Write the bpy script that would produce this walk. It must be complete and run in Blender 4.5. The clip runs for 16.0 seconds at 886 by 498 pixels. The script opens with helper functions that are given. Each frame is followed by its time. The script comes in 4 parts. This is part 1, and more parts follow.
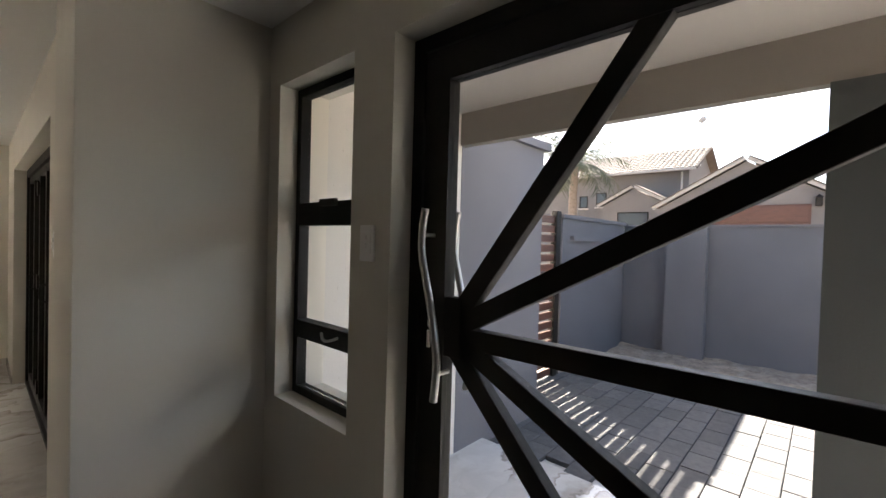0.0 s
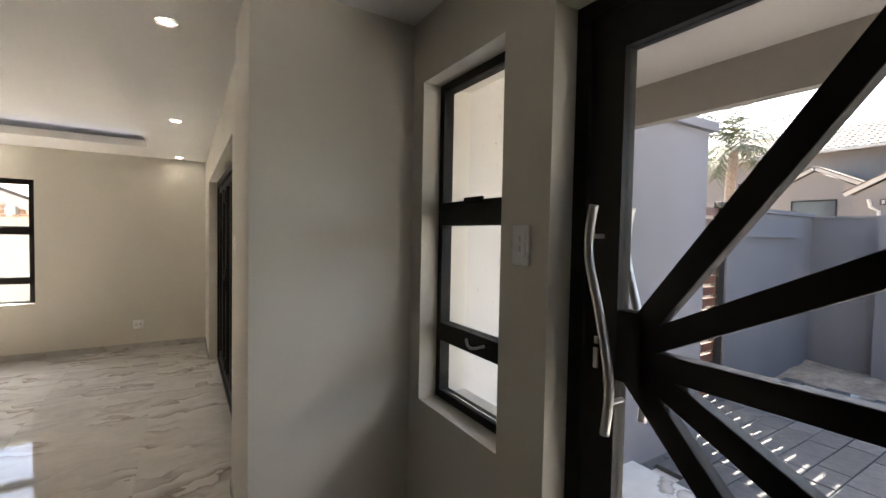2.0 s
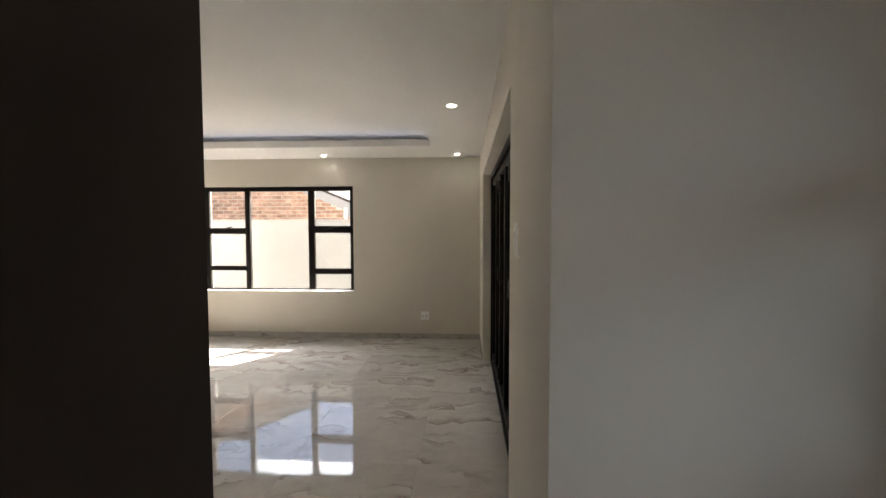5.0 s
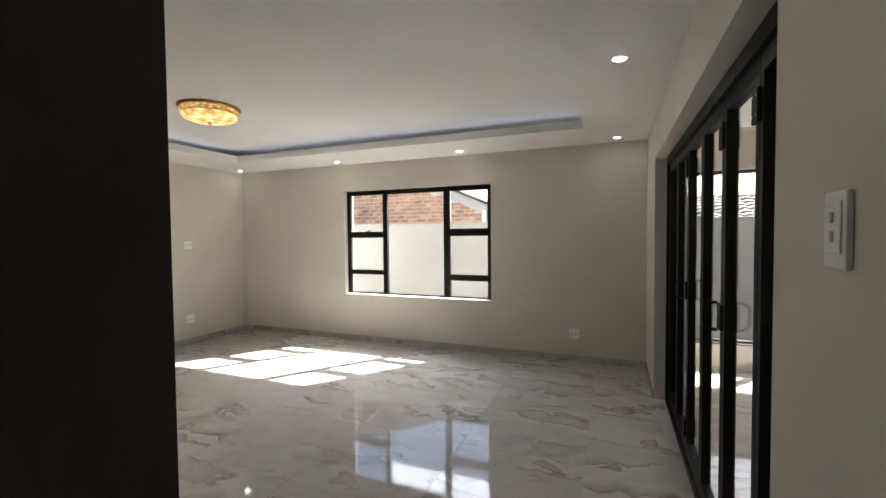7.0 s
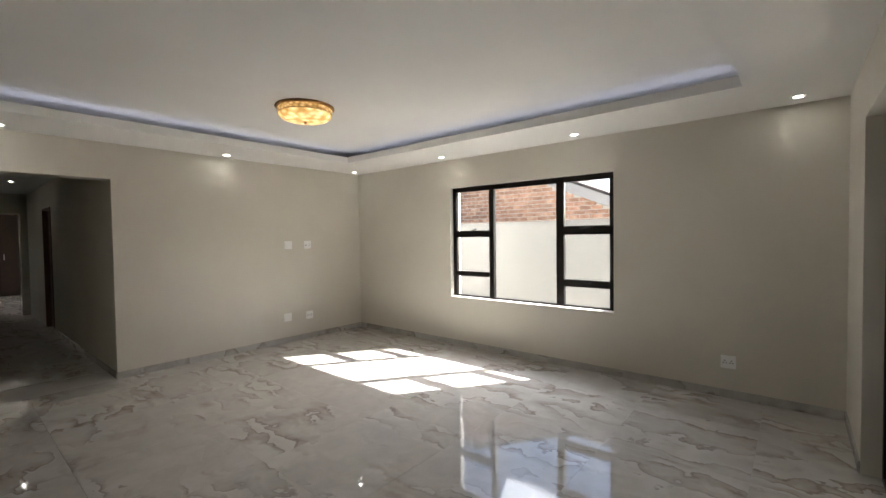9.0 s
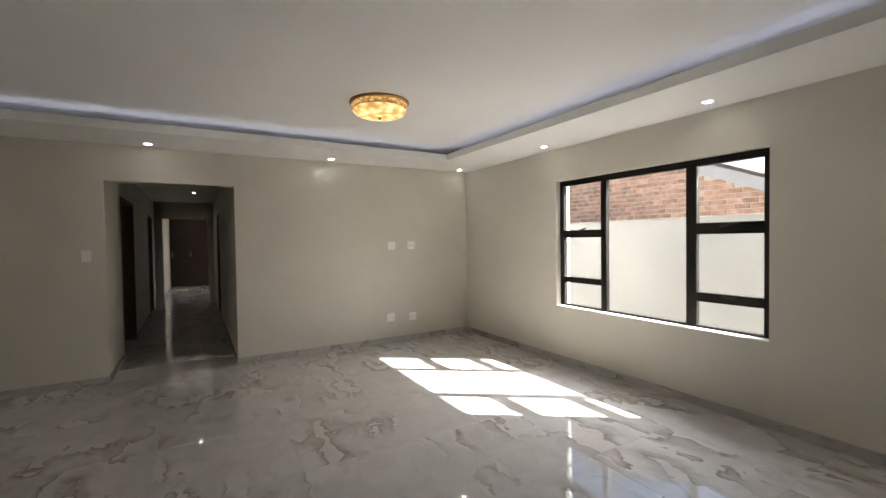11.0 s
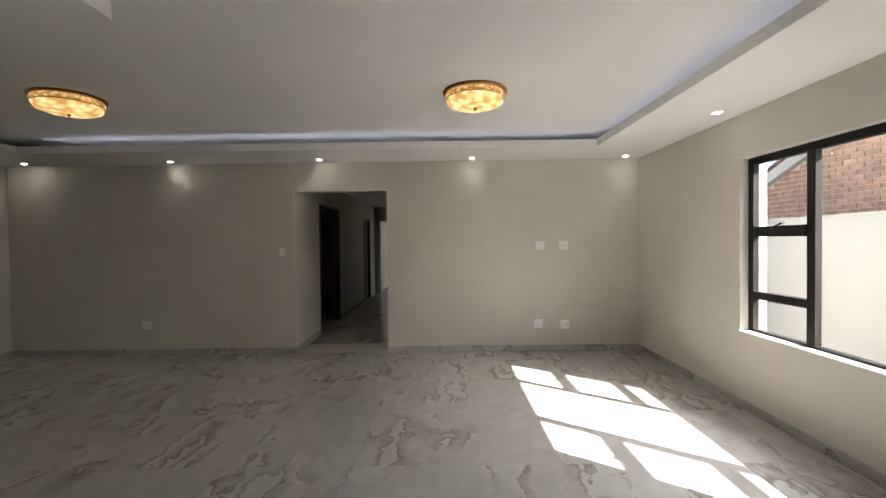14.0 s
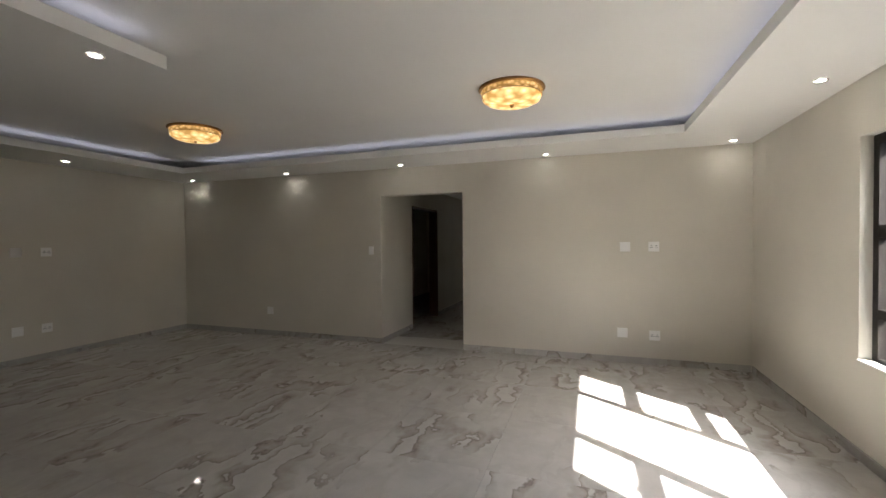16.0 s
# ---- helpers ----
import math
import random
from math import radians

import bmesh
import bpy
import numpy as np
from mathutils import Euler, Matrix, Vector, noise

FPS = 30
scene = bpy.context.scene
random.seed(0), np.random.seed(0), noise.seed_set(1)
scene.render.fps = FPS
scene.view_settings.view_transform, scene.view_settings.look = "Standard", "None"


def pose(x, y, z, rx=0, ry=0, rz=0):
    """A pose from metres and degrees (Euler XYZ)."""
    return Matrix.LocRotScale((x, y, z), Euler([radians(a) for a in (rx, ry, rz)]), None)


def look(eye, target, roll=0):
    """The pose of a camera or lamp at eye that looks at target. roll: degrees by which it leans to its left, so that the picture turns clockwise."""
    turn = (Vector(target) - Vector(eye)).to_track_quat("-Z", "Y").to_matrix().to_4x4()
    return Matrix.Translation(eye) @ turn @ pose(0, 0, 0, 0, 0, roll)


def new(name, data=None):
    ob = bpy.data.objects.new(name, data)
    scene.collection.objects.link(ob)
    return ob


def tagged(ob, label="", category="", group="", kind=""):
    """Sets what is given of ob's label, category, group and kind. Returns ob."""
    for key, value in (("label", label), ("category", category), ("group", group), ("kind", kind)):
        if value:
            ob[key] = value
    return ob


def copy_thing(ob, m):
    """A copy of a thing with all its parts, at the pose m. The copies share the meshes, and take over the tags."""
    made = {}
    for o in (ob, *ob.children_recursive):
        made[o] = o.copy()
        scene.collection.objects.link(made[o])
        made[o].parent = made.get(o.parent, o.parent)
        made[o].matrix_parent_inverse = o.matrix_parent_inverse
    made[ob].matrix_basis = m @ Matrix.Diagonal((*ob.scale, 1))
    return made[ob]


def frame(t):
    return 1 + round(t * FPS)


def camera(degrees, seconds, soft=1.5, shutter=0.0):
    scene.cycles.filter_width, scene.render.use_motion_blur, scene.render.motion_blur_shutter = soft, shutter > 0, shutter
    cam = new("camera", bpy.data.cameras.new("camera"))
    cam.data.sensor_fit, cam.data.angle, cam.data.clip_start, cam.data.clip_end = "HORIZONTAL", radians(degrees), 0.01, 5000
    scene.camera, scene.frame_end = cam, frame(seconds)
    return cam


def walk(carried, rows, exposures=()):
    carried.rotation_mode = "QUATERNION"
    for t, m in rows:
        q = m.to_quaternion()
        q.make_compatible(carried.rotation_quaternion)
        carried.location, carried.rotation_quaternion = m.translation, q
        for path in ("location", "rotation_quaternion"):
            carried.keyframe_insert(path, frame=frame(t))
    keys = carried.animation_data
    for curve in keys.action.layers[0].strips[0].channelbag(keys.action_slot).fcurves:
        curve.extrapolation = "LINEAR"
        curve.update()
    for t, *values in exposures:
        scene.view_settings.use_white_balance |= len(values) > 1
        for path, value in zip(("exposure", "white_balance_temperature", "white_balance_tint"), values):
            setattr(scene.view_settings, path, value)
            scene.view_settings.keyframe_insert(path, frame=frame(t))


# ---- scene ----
cam = camera(92.6, 16.0)
PATH = [
    (0, (0.669, 0.71, 1.568), (-0.672, 2.194, 1.53), 1.6),
    (0.5, (0.649, 0.705, 1.568), (-0.78, 2.099, 1.528), 1.6),
    (1, (0.616, 0.714, 1.57), (-0.91, 2.005, 1.521), 1.5),
    (1.5, (0.566, 0.727, 1.577), (-1.052, 1.902, 1.519), 1.4),
    (2, (0.488, 0.734, 1.582), (-1.22, 1.772, 1.513), 1.1),
    (2.5, (0.375, 0.745, 1.577), (-1.418, 1.628, 1.5), 0.9),
    (3, (0.234, 0.739, 1.568), (-1.629, 1.46, 1.483), 0.9),
    (3.5, (0.083, 0.758, 1.562), (-1.841, 1.298, 1.469), 0.6),
    (4, (-0.089, 0.775, 1.572), (-2.062, 1.087, 1.471), 0.3),
    (4.5, (-0.255, 0.774, 1.574), (-2.25, 0.871, 1.468), 0.0),
    (5, (-0.458, 0.779, 1.541), (-2.452, 0.669, 1.445), -0.1),
    (7.5, (-1.315, 0.615, 1.498), (-3.107, -0.269, 1.431), -0.7),
    (8, (-1.477, 0.641, 1.503), (-3.196, -0.379, 1.434), -0.8),
    (8.5, (-1.63, 0.651, 1.487), (-3.263, -0.502, 1.425), -0.7),
    (9, (-1.792, 0.658, 1.483), (-3.327, -0.623, 1.424), -0.8),
    (11.5, (-2.767, 0.711, 1.471), (-3.617, -1.099, 1.426), -0.8),
    (12, (-2.949, 0.718, 1.473), (-3.624, -1.164, 1.429), -0.8),
    (12.5, (-3.15, 0.734, 1.468), (-3.641, -1.204, 1.428), -0.7),
    (13, (-3.341, 0.721, 1.485), (-3.671, -1.251, 1.441), -0.7),
    (13.5, (-3.539, 0.706, 1.478), (-3.708, -1.286, 1.438), -0.8),
    (14, (-3.767, 0.682, 1.465), (-3.757, -1.318, 1.428), -0.7),
    (14.5, (-3.978, 0.666, 1.473), (-3.796, -1.326, 1.436), -0.7),
    (15, (-4.19, 0.639, 1.469), (-3.853, -1.332, 1.434), -0.7),
    (15.5, (-4.401, 0.605, 1.474), (-3.906, -1.332, 1.438), -0.6),
    (16, (-4.622, 0.574, 1.473), (-3.967, -1.315, 1.437), -0.5),
]
EXPOSURES = [(0, 3.4, 6900, 11), (1.5, 3.75, 6900, 11), (2.5, 4.0, 6850, 10.5), (3.5, 3.9, 6800, 10.5), (5, 3.45, 6700, 10.5), (7.5, 3.15, 6250, 9), (9, 3.15, 6250, 9), (12, 3.08, 6300, 9.5), (16, 3.08, 6300, 9.5)]
walk(cam, [(t, look(eye, target, roll)) for t, eye, target, roll in PATH], EXPOSURES)

# ---- daylight: a sun from the north-west, 41 degrees high ----
SUN_FROM = Vector((-0.94, 0.676, 1.0)).normalized()
world = bpy.data.worlds.new("world")
scene.world = world
scene.cycles.blur_glossy = 0.1
world.use_nodes = True
wn = world.node_tree
sky = wn.nodes.new("ShaderNodeTexSky")
sky.sky_type, sky.sun_disc = "NISHITA", False
sky.sun_elevation = math.asin(SUN_FROM.z)
sky.sun_rotation = math.atan2(SUN_FROM.x, SUN_FROM.y)
sky.dust_density = 2.5
wn.links.new(sky.outputs[0], wn.nodes["Background"].inputs[0])
wn.nodes["Background"].inputs[1].default_value = 0.056
sun = new("sun", bpy.data.lights.new("sun", "SUN"))
sun.data.energy, sun.data.angle, sun.data.color = 5.0, radians(0.6), (1.0, 0.95, 0.88)
sun.matrix_world = look(SUN_FROM * 40, (0, 0, 0))


def sky_fill(name, x, y, z, rx, rz, width, height, watts):
    """An added area lamp, out of view, that adds to the sky's light."""
    l = new(name, bpy.data.lights.new(name, "AREA"))
    l.data.shape, l.data.size, l.data.size_y, l.data.energy = "RECTANGLE", width, height, watts
    l.data.color = (0.97, 0.98, 1.0)
    l.matrix_world = pose(x, y, z, rx, 0, rz)


# Added unseen lamps outdoors: one brightens the living room, one the entrance pier.
sky_fill("window_sky_fill", -8.4, -1.9, 3.9, 48, -90, 3.6, 1.6, 14.0)
sky_fill("porch_sky_fill", 2.0, 4.6, 3.2, 55, 180, 4.0, 1.2, 4.5)


# ---- materials ----
def nodes_of(name):
    m = bpy.data.materials.new(name)
    m.use_nodes = True
    nt = m.node_tree
    return m, nt, nt.nodes["Principled BSDF"]


def add(nt, kind, **values):
    n = nt.nodes.new(kind)
    for k, v in values.items():
        n.inputs[k.replace("_", " ")].default_value = v
    return n


def coords(nt, scale=(1, 1, 1), per_object=0.0):
    """World-size coordinates, shifted at random for each object when asked."""
    g = nt.nodes.new("ShaderNodeNewGeometry")
    out = g.outputs["Position"]
    if per_object:
        info = nt.nodes.new("ShaderNodeObjectInfo")
        mul = nt.nodes.new("ShaderNodeVectorMath")
        mul.operation = "MULTIPLY_ADD"
        comb = nt.nodes.new("ShaderNodeCombineXYZ")
        nt.links.new(info.outputs["Random"], comb.inputs[0])
        nt.links.new(info.outputs["Random"], comb.inputs[1])
        nt.links.new(info.outputs["Random"], comb.inputs[2])
        nt.links.new(comb.outputs[0], mul.inputs[0])
        mul.inputs[1].default_value = (per_object, per_object * 1.7, per_object * 0.6)
        nt.links.new(out, mul.inputs[2])
        out = mul.outputs[0]
    mp = nt.nodes.new("ShaderNodeMapping")
    mp.inputs["Scale"].default_value = scale
    nt.links.new(out, mp.inputs["Vector"])
    return mp.outputs[0]


def ramp(nt, src, stops):
    r = nt.nodes.new("ShaderNodeValToRGB")
    e = r.color_ramp.elements
    e[0].position, e[0].color = stops[0][0], (*stops[0][1], 1)
    e[1].position, e[1].color = stops[-1][0], (*stops[-1][1], 1)
    for p, c in stops[1:-1]:
        x = e.new(p)
        x.color = (*c, 1)
    nt.links.new(src, r.inputs[0])
    return r.outputs[0]


def bumped(nt, bsdf, src, strength, distance):
    b = nt.nodes.new("ShaderNodeBump")
    b.inputs["Strength"].default_value, b.inputs["Distance"].default_value = strength, distance
    nt.links.new(src, b.inputs["Height"])
    nt.links.new(b.outputs[0], bsdf.inputs["Normal"])


def paint(name, colour, rough=0.6, vary=0.06, grain=220.0, relief=0.12):
    """Rolled wall paint: soft blotches, a fine roller grain."""
    m, nt, p = nodes_of(name)
    v = coords(nt)
    big = add(nt, "ShaderNodeTexNoise", Scale=0.9, Detail=4.0)
    nt.links.new(v, big.inputs["Vector"])
    lo = tuple(c * (1 - vary) for c in colour)
    hi = tuple(min(1, c * (1 + vary)) for c in colour)
    nt.links.new(ramp(nt, big.outputs["Fac"], [(0.3, lo), (0.7, hi)]), p.inputs["Base Color"])
    fine = add(nt, "ShaderNodeTexNoise", Scale=grain, Detail=2.0)
    nt.links.new(v, fine.inputs["Vector"])
    bumped(nt, p, fine.outputs["Fac"], relief, 0.002)
    p.inputs["Roughness"].default_value = rough
    return m


def metal(name, colour, rough, metallic=1.0, scratch=(40, 40, 40)):
    m, nt, p = nodes_of(name)
    v = coords(nt, scratch)
    n = add(nt, "ShaderNodeTexNoise", Scale=1.0, Detail=3.0)
    nt.links.new(v, n.inputs["Vector"])
    r = nt.nodes.new("ShaderNodeMapRange")
    r.inputs["To Min"].default_value, r.inputs["To Max"].default_value = rough * 0.75, rough * 1.3
    nt.links.new(n.outputs["Fac"], r.inputs["Value"])
    nt.links.new(r.outputs[0], p.inputs["Roughness"])
    p.inputs["Base Color"].default_value, p.inputs["Metallic"].default_value = (*colour, 1), metallic
    return m


def marble(name, per_object, base=1.12, rough=0.045):
    """Polished porcelain with wandering beige and grey veins."""
    m, nt, p = nodes_of(name)
    v = coords(nt, (1, 1, 1), per_object)
    warp = add(nt, "ShaderNodeTexNoise", Scale=3.2, Detail=4.0, Roughness=0.55)
    nt.links.new(v, warp.inputs["Vector"])
    mixv = nt.nodes.new("ShaderNodeVectorMath")
    mixv.operation = "MULTIPLY_ADD"
    nt.links.new(warp.outputs["Color"], mixv.inputs[0])
    mixv.inputs[1].default_value = (0.30, 0.30, 0.30)
    nt.links.new(v, mixv.inputs[2])
    st = nt.nodes.new("ShaderNodeMapping")
    st.inputs["Scale"].default_value = (2.3, 0.62, 2.3)
    st.inputs["Rotation"].default_value = (0, 0, 0.2)
    nt.links.new(mixv.outputs[0], st.inputs["Vector"])
    band = add(nt, "ShaderNodeTexNoise", Scale=1.0, Detail=3.5, Roughness=0.5)
    nt.links.new(st.outputs[0], band.inputs["Vector"])
    tone = ramp(nt, band.outputs["Fac"], [
        (0.28, (0.40, 0.375, 0.345)), (0.40, (0.49, 0.47, 0.445)), (0.452, (0.38, 0.345, 0.31)), (0.463, (0.24, 0.21, 0.185)), (0.472, (0.54, 0.525, 0.50)),
        (0.53, (0.51, 0.495, 0.47)), (0.592, (0.37, 0.335, 0.30)), (0.603, (0.24, 0.21, 0.185)), (0.612, (0.53, 0.515, 0.49)), (0.75, (0.46, 0.44, 0.415))])
    where = add(nt, "ShaderNodeTexNoise", Scale=1.5, Detail=2.0, Roughness=0.5)
    nt.links.new(mixv.outputs[0], where.inputs["Vector"])
    veined = nt.nodes.new("ShaderNodeMix")
    veined.data_type = "RGBA"
    nt.links.new(ramp(nt, where.outputs["Fac"], [(0.44, (0.12, 0.12, 0.12)), (0.56, (1, 1, 1))]), veined.inputs[0])
    veined.inputs[6].default_value = (0.485, 0.465, 0.44, 1)
    nt.links.new(tone, veined.inputs[7])
    tone = veined.outputs[2]
    cloud = add(nt, "ShaderNodeTexNoise", Scale=6.0, Detail=5.0, Roughness=0.6)
    nt.links.new(mixv.outputs[0], cloud.inputs["Vector"])
    shade = nt.nodes.new("ShaderNodeMix")
    shade.data_type, shade.blend_type = "RGBA", "MULTIPLY"
    shade.inputs[0].default_value = 0.5
    nt.links.new(tone, shade.inputs[6])
    nt.links.new(ramp(nt, cloud.outputs["Fac"], [(0.3, (0.78, 0.77, 0.76)), (0.65, (1.0, 1.0, 1.0))]), shade.inputs[7])
    lift = nt.nodes.new("ShaderNodeHueSaturation")
    lift.inputs["Value"].default_value = base
    nt.links.new(shade.outputs[2], lift.inputs["Color"])
    tone = lift.outputs[0]
    nt.links.new(tone, p.inputs["Base Color"])
    wave = add(nt, "ShaderNodeTexNoise", Scale=2.4, Detail=1.0)
    nt.links.new(coords(nt), wave.inputs["Vector"])
    bumped(nt, p, wave.outputs["Fac"], 0.25, 0.004)
    p.inputs["Roughness"].default_value = rough
    p.inputs["IOR"].default_value = 1.55
    return m


def grained(name, dark, light, stretch, rough=0.45):
    m, nt, p = nodes_of(name)
    v = coords(nt, stretch, 3.0)
    n = add(nt, "ShaderNodeTexNoise", Scale=6.0, Detail=6.0, Roughness=0.65)
    nt.links.new(v, n.inputs["Vector"])
    nt.links.new(ramp(nt, n.outputs["Fac"], [(0.3, dark), (0.7, light)]), p.inputs["Base Color"])
    bumped(nt, p, n.outputs["Fac"], 0.2, 0.002)
    p.inputs["Roughness"].default_value = rough
    return m


def mottled(name, stops, scale, rough=0.85, relief=0.4, per_object=4.0, depth=0.006):
    m, nt, p = nodes_of(name)
    v = coords(nt, (1, 1, 1), per_object)
    n = add(nt, "ShaderNodeTexNoise", Scale=scale, Detail=7.0, Roughness=0.7)
    nt.links.new(v, n.inputs["Vector"])
    col = ramp(nt, n.outputs["Fac"], stops)
    if per_object:
        info = nt.nodes.new("ShaderNodeObjectInfo")
        hsv = nt.nodes.new("ShaderNodeHueSaturation")
        r = nt.nodes.new("ShaderNodeMapRange")
        r.inputs["To Min"].default_value, r.inputs["To Max"].default_value = 0.78, 1.2
        nt.links.new(info.outputs["Random"], r.inputs["Value"])
        nt.links.new(r.outputs[0], hsv.inputs["Value"])
        nt.links.new(col, hsv.inputs["Color"])
        col = hsv.outputs[0]
    nt.links.new(col, p.inputs["Base Color"])
    bumped(nt, p, n.outputs["Fac"], relief, depth)
    p.inputs["Roughness"].default_value = rough
    return m


def glow(name, colour, strength):
    m, nt, p = nodes_of(name)
    p.inputs["Base Color"].default_value = (*colour, 1)
    p.inputs["Emission Color"].default_value = (*colour, 1)
    p.inputs["Emission Strength"].default_value = strength
    return m


def clear_glass(name, tint=(1, 1, 1)):
    m, nt, p = nodes_of(name)
    p.inputs["Base Color"].default_value = (*tint, 1)
    p.inputs["Transmission Weight"].default_value = 1.0
    p.inputs["Roughness"].default_value, p.inputs["IOR"].default_value = 0.0, 1.1
    return m


WALL = paint("wall_paint", (0.66, 0.622, 0.543))
CEIL = paint("ceiling_paint", (0.86, 0.85, 0.825), 0.8, 0.03)
DARKWALL = paint("dark_feature_paint", (0.028, 0.019, 0.015), 0.7, 0.15)
GREYWALL = paint("grey_exterior_plaster", (0.105, 0.103, 0.112), 0.85, 0.12, 90.0, 0.5)
WHITEWALL = paint("pale_exterior_plaster", (0.235, 0.235, 0.233), 0.85, 0.08, 90.0, 0.5)
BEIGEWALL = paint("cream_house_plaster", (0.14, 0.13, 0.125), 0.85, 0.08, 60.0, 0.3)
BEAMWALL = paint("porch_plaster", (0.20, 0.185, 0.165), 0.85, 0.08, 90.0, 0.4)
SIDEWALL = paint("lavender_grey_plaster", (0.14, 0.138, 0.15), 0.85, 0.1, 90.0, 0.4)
DARKGREY = paint("charcoal_plaster", (0.04, 0.044, 0.044), 0.8, 0.15, 90.0, 0.4)
DARKWALL.node_tree.nodes["Principled BSDF"].inputs["Specular IOR Level"].default_value = 0.15


def specked_plaster():
    """Cream plaster with scattered mud splashes and short runs."""
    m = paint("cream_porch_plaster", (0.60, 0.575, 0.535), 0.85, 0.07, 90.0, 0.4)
    nt = m.node_tree
    p = nt.nodes["Principled BSDF"]
    under = p.inputs["Base Color"].links[0].from_socket
    n = add(nt, "ShaderNodeTexNoise", Scale=1.0, Detail=3.0, Roughness=0.7)
    nt.links.new(coords(nt, (55, 55, 20)), n.inputs["Vector"])
    mask = ramp(nt, n.outputs["Fac"], [(0.67, (0, 0, 0)), (0.72, (1, 1, 1))])
    mix = nt.nodes.new("ShaderNodeMix")
    mix.data_type = "RGBA"
    nt.links.new(mask, mix.inputs[0])
    nt.links.new(under, mix.inputs[6])
    mix.inputs[7].default_value = (0.30, 0.27, 0.23, 1)
    nt.links.new(mix.outputs[2], p.inputs["Base Color"])
    return m


NOOK = specked_plaster()
FRAME = metal("dark_bronze_aluminium", (0.009, 0.007, 0.006), 0.5, 0.0)
FRAME.node_tree.nodes["Principled BSDF"].inputs["Specular IOR Level"].default_value = 0.25
STEEL = metal("brushed_steel", (0.50, 0.49, 0.48), 0.36)
CHROME = metal("chrome", (0.75, 0.75, 0.75), 0.12)
BRASS = metal("antique_brass", (0.45, 0.25, 0.09), 0.35)
TILE = marble("polished_floor_tile", 11.0, rough=0.045)
SKIRT = marble("skirting_tile", 7.0, 1.0, 0.15)
GROUT = mottled("grout", [(0.3, (0.40, 0.385, 0.36)), (0.7, (0.50, 0.48, 0.45))], 60, 0.9, 0.2, 0.0)
PLASTIC = paint("white_plastic", (0.90, 0.89, 0.87), 0.35, 0.02, 300.0, 0.02)
SLOT = paint("dark_slot", (0.03, 0.03, 0.03), 0.6)
WOOD = grained("red_brown_slat_timber", (0.055, 0.02, 0.012), (0.12, 0.046, 0.028), (1, 1, 14))
DOORWOOD = grained("brown_door_timber", (0.07, 0.03, 0.018), (0.15, 0.07, 0.04), (14, 14, 1))
PAVER = mottled("grey_paver", [(0.3, (0.055, 0.055, 0.057)), (0.7, (0.095, 0.093, 0.092))], 18, 0.9, 0.5)
CONCRETE = mottled("bounce_strip_concrete", [(0.3, (0.34, 0.335, 0.325)), (0.7, (0.46, 0.45, 0.435))], 14, 0.9, 0.3, 0.0)
SAND = mottled("bare_soil", [(0.3, (0.16, 0.12, 0.09)), (0.5, (0.27, 0.21, 0.16)), (0.7, (0.36, 0.30, 0.24))], 9, 0.95, 1.0, 0.0, 0.03)
BRICK = mottled("red_brown_brick", [(0.3, (0.24, 0.125, 0.08)), (0.5, (0.38, 0.22, 0.145)), (0.72, (0.50, 0.36, 0.26))], 7, 0.9, 0.5, 9.0)
MORTAR = mottled("mortar", [(0.3, (0.38, 0.34, 0.30)), (0.7, (0.52, 0.48, 0.43))], 30, 0.95, 0.4, 0.0)
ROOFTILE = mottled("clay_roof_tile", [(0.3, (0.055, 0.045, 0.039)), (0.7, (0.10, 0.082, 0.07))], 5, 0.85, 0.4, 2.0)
FASCIA = paint("fascia_paint", (0.32, 0.305, 0.29), 0.6)
GLASS = clear_glass("window_glass")
PANE = metal("far_window_pane", (0.05, 0.06, 0.07), 0.1, 0.0)
LED = glow("led_disc", (1.0, 0.95, 0.86), 6.0)
COVE = glow("cove_strip", (0.80, 0.81, 1.0), 0.3)
LEAF = mottled("palm_leaf", [(0.3, (0.04, 0.05, 0.025)), (0.7, (0.07, 0.085, 0.045))], 8, 0.7, 0.1, 0.0)
BARK = mottled("palm_bark", [(0.3, (0.13, 0.10, 0.08)), (0.7, (0.26, 0.21, 0.17))], 12, 0.95, 0.8, 0.0, 0.03)


def amber_glass(name, scale, bright, mid, deep, strength):
    """Lit amber crystal: soft facets of bright and deep honey."""
    m, nt, p = nodes_of(name)
    v = coords(nt, (1, 1, 1.6))
    n = nt.nodes.new("ShaderNodeTexVoronoi")
    n.feature = "SMOOTH_F1"
    n.inputs["Scale"].default_value, n.inputs["Smoothness"].default_value = scale, 0.35
    nt.links.new(v, n.inputs["Vector"])
    c = ramp(nt, n.outputs["Distance"], [(0.08, bright), (0.4, mid), (0.72, deep)])
    nt.links.new(c, p.inputs["Base Color"])
    nt.links.new(c, p.inputs["Emission Color"])
    p.inputs["Emission Strength"].default_value = strength
    p.inputs["Roughness"].default_value = 0.12
    bumped(nt, p, n.outputs["Distance"], 0.6, 0.01)
    return m


AMBER = amber_glass("honey_crystal_band", 26.0, (0.95, 0.66, 0.30), (0.72, 0.42, 0.14), (0.38, 0.19, 0.05), 0.10)
AMBER_DISH = amber_glass("lit_crystal_dish", 15.0, (1.0, 0.80, 0.44), (0.92, 0.58, 0.22), (0.55, 0.29, 0.08), 0.15)


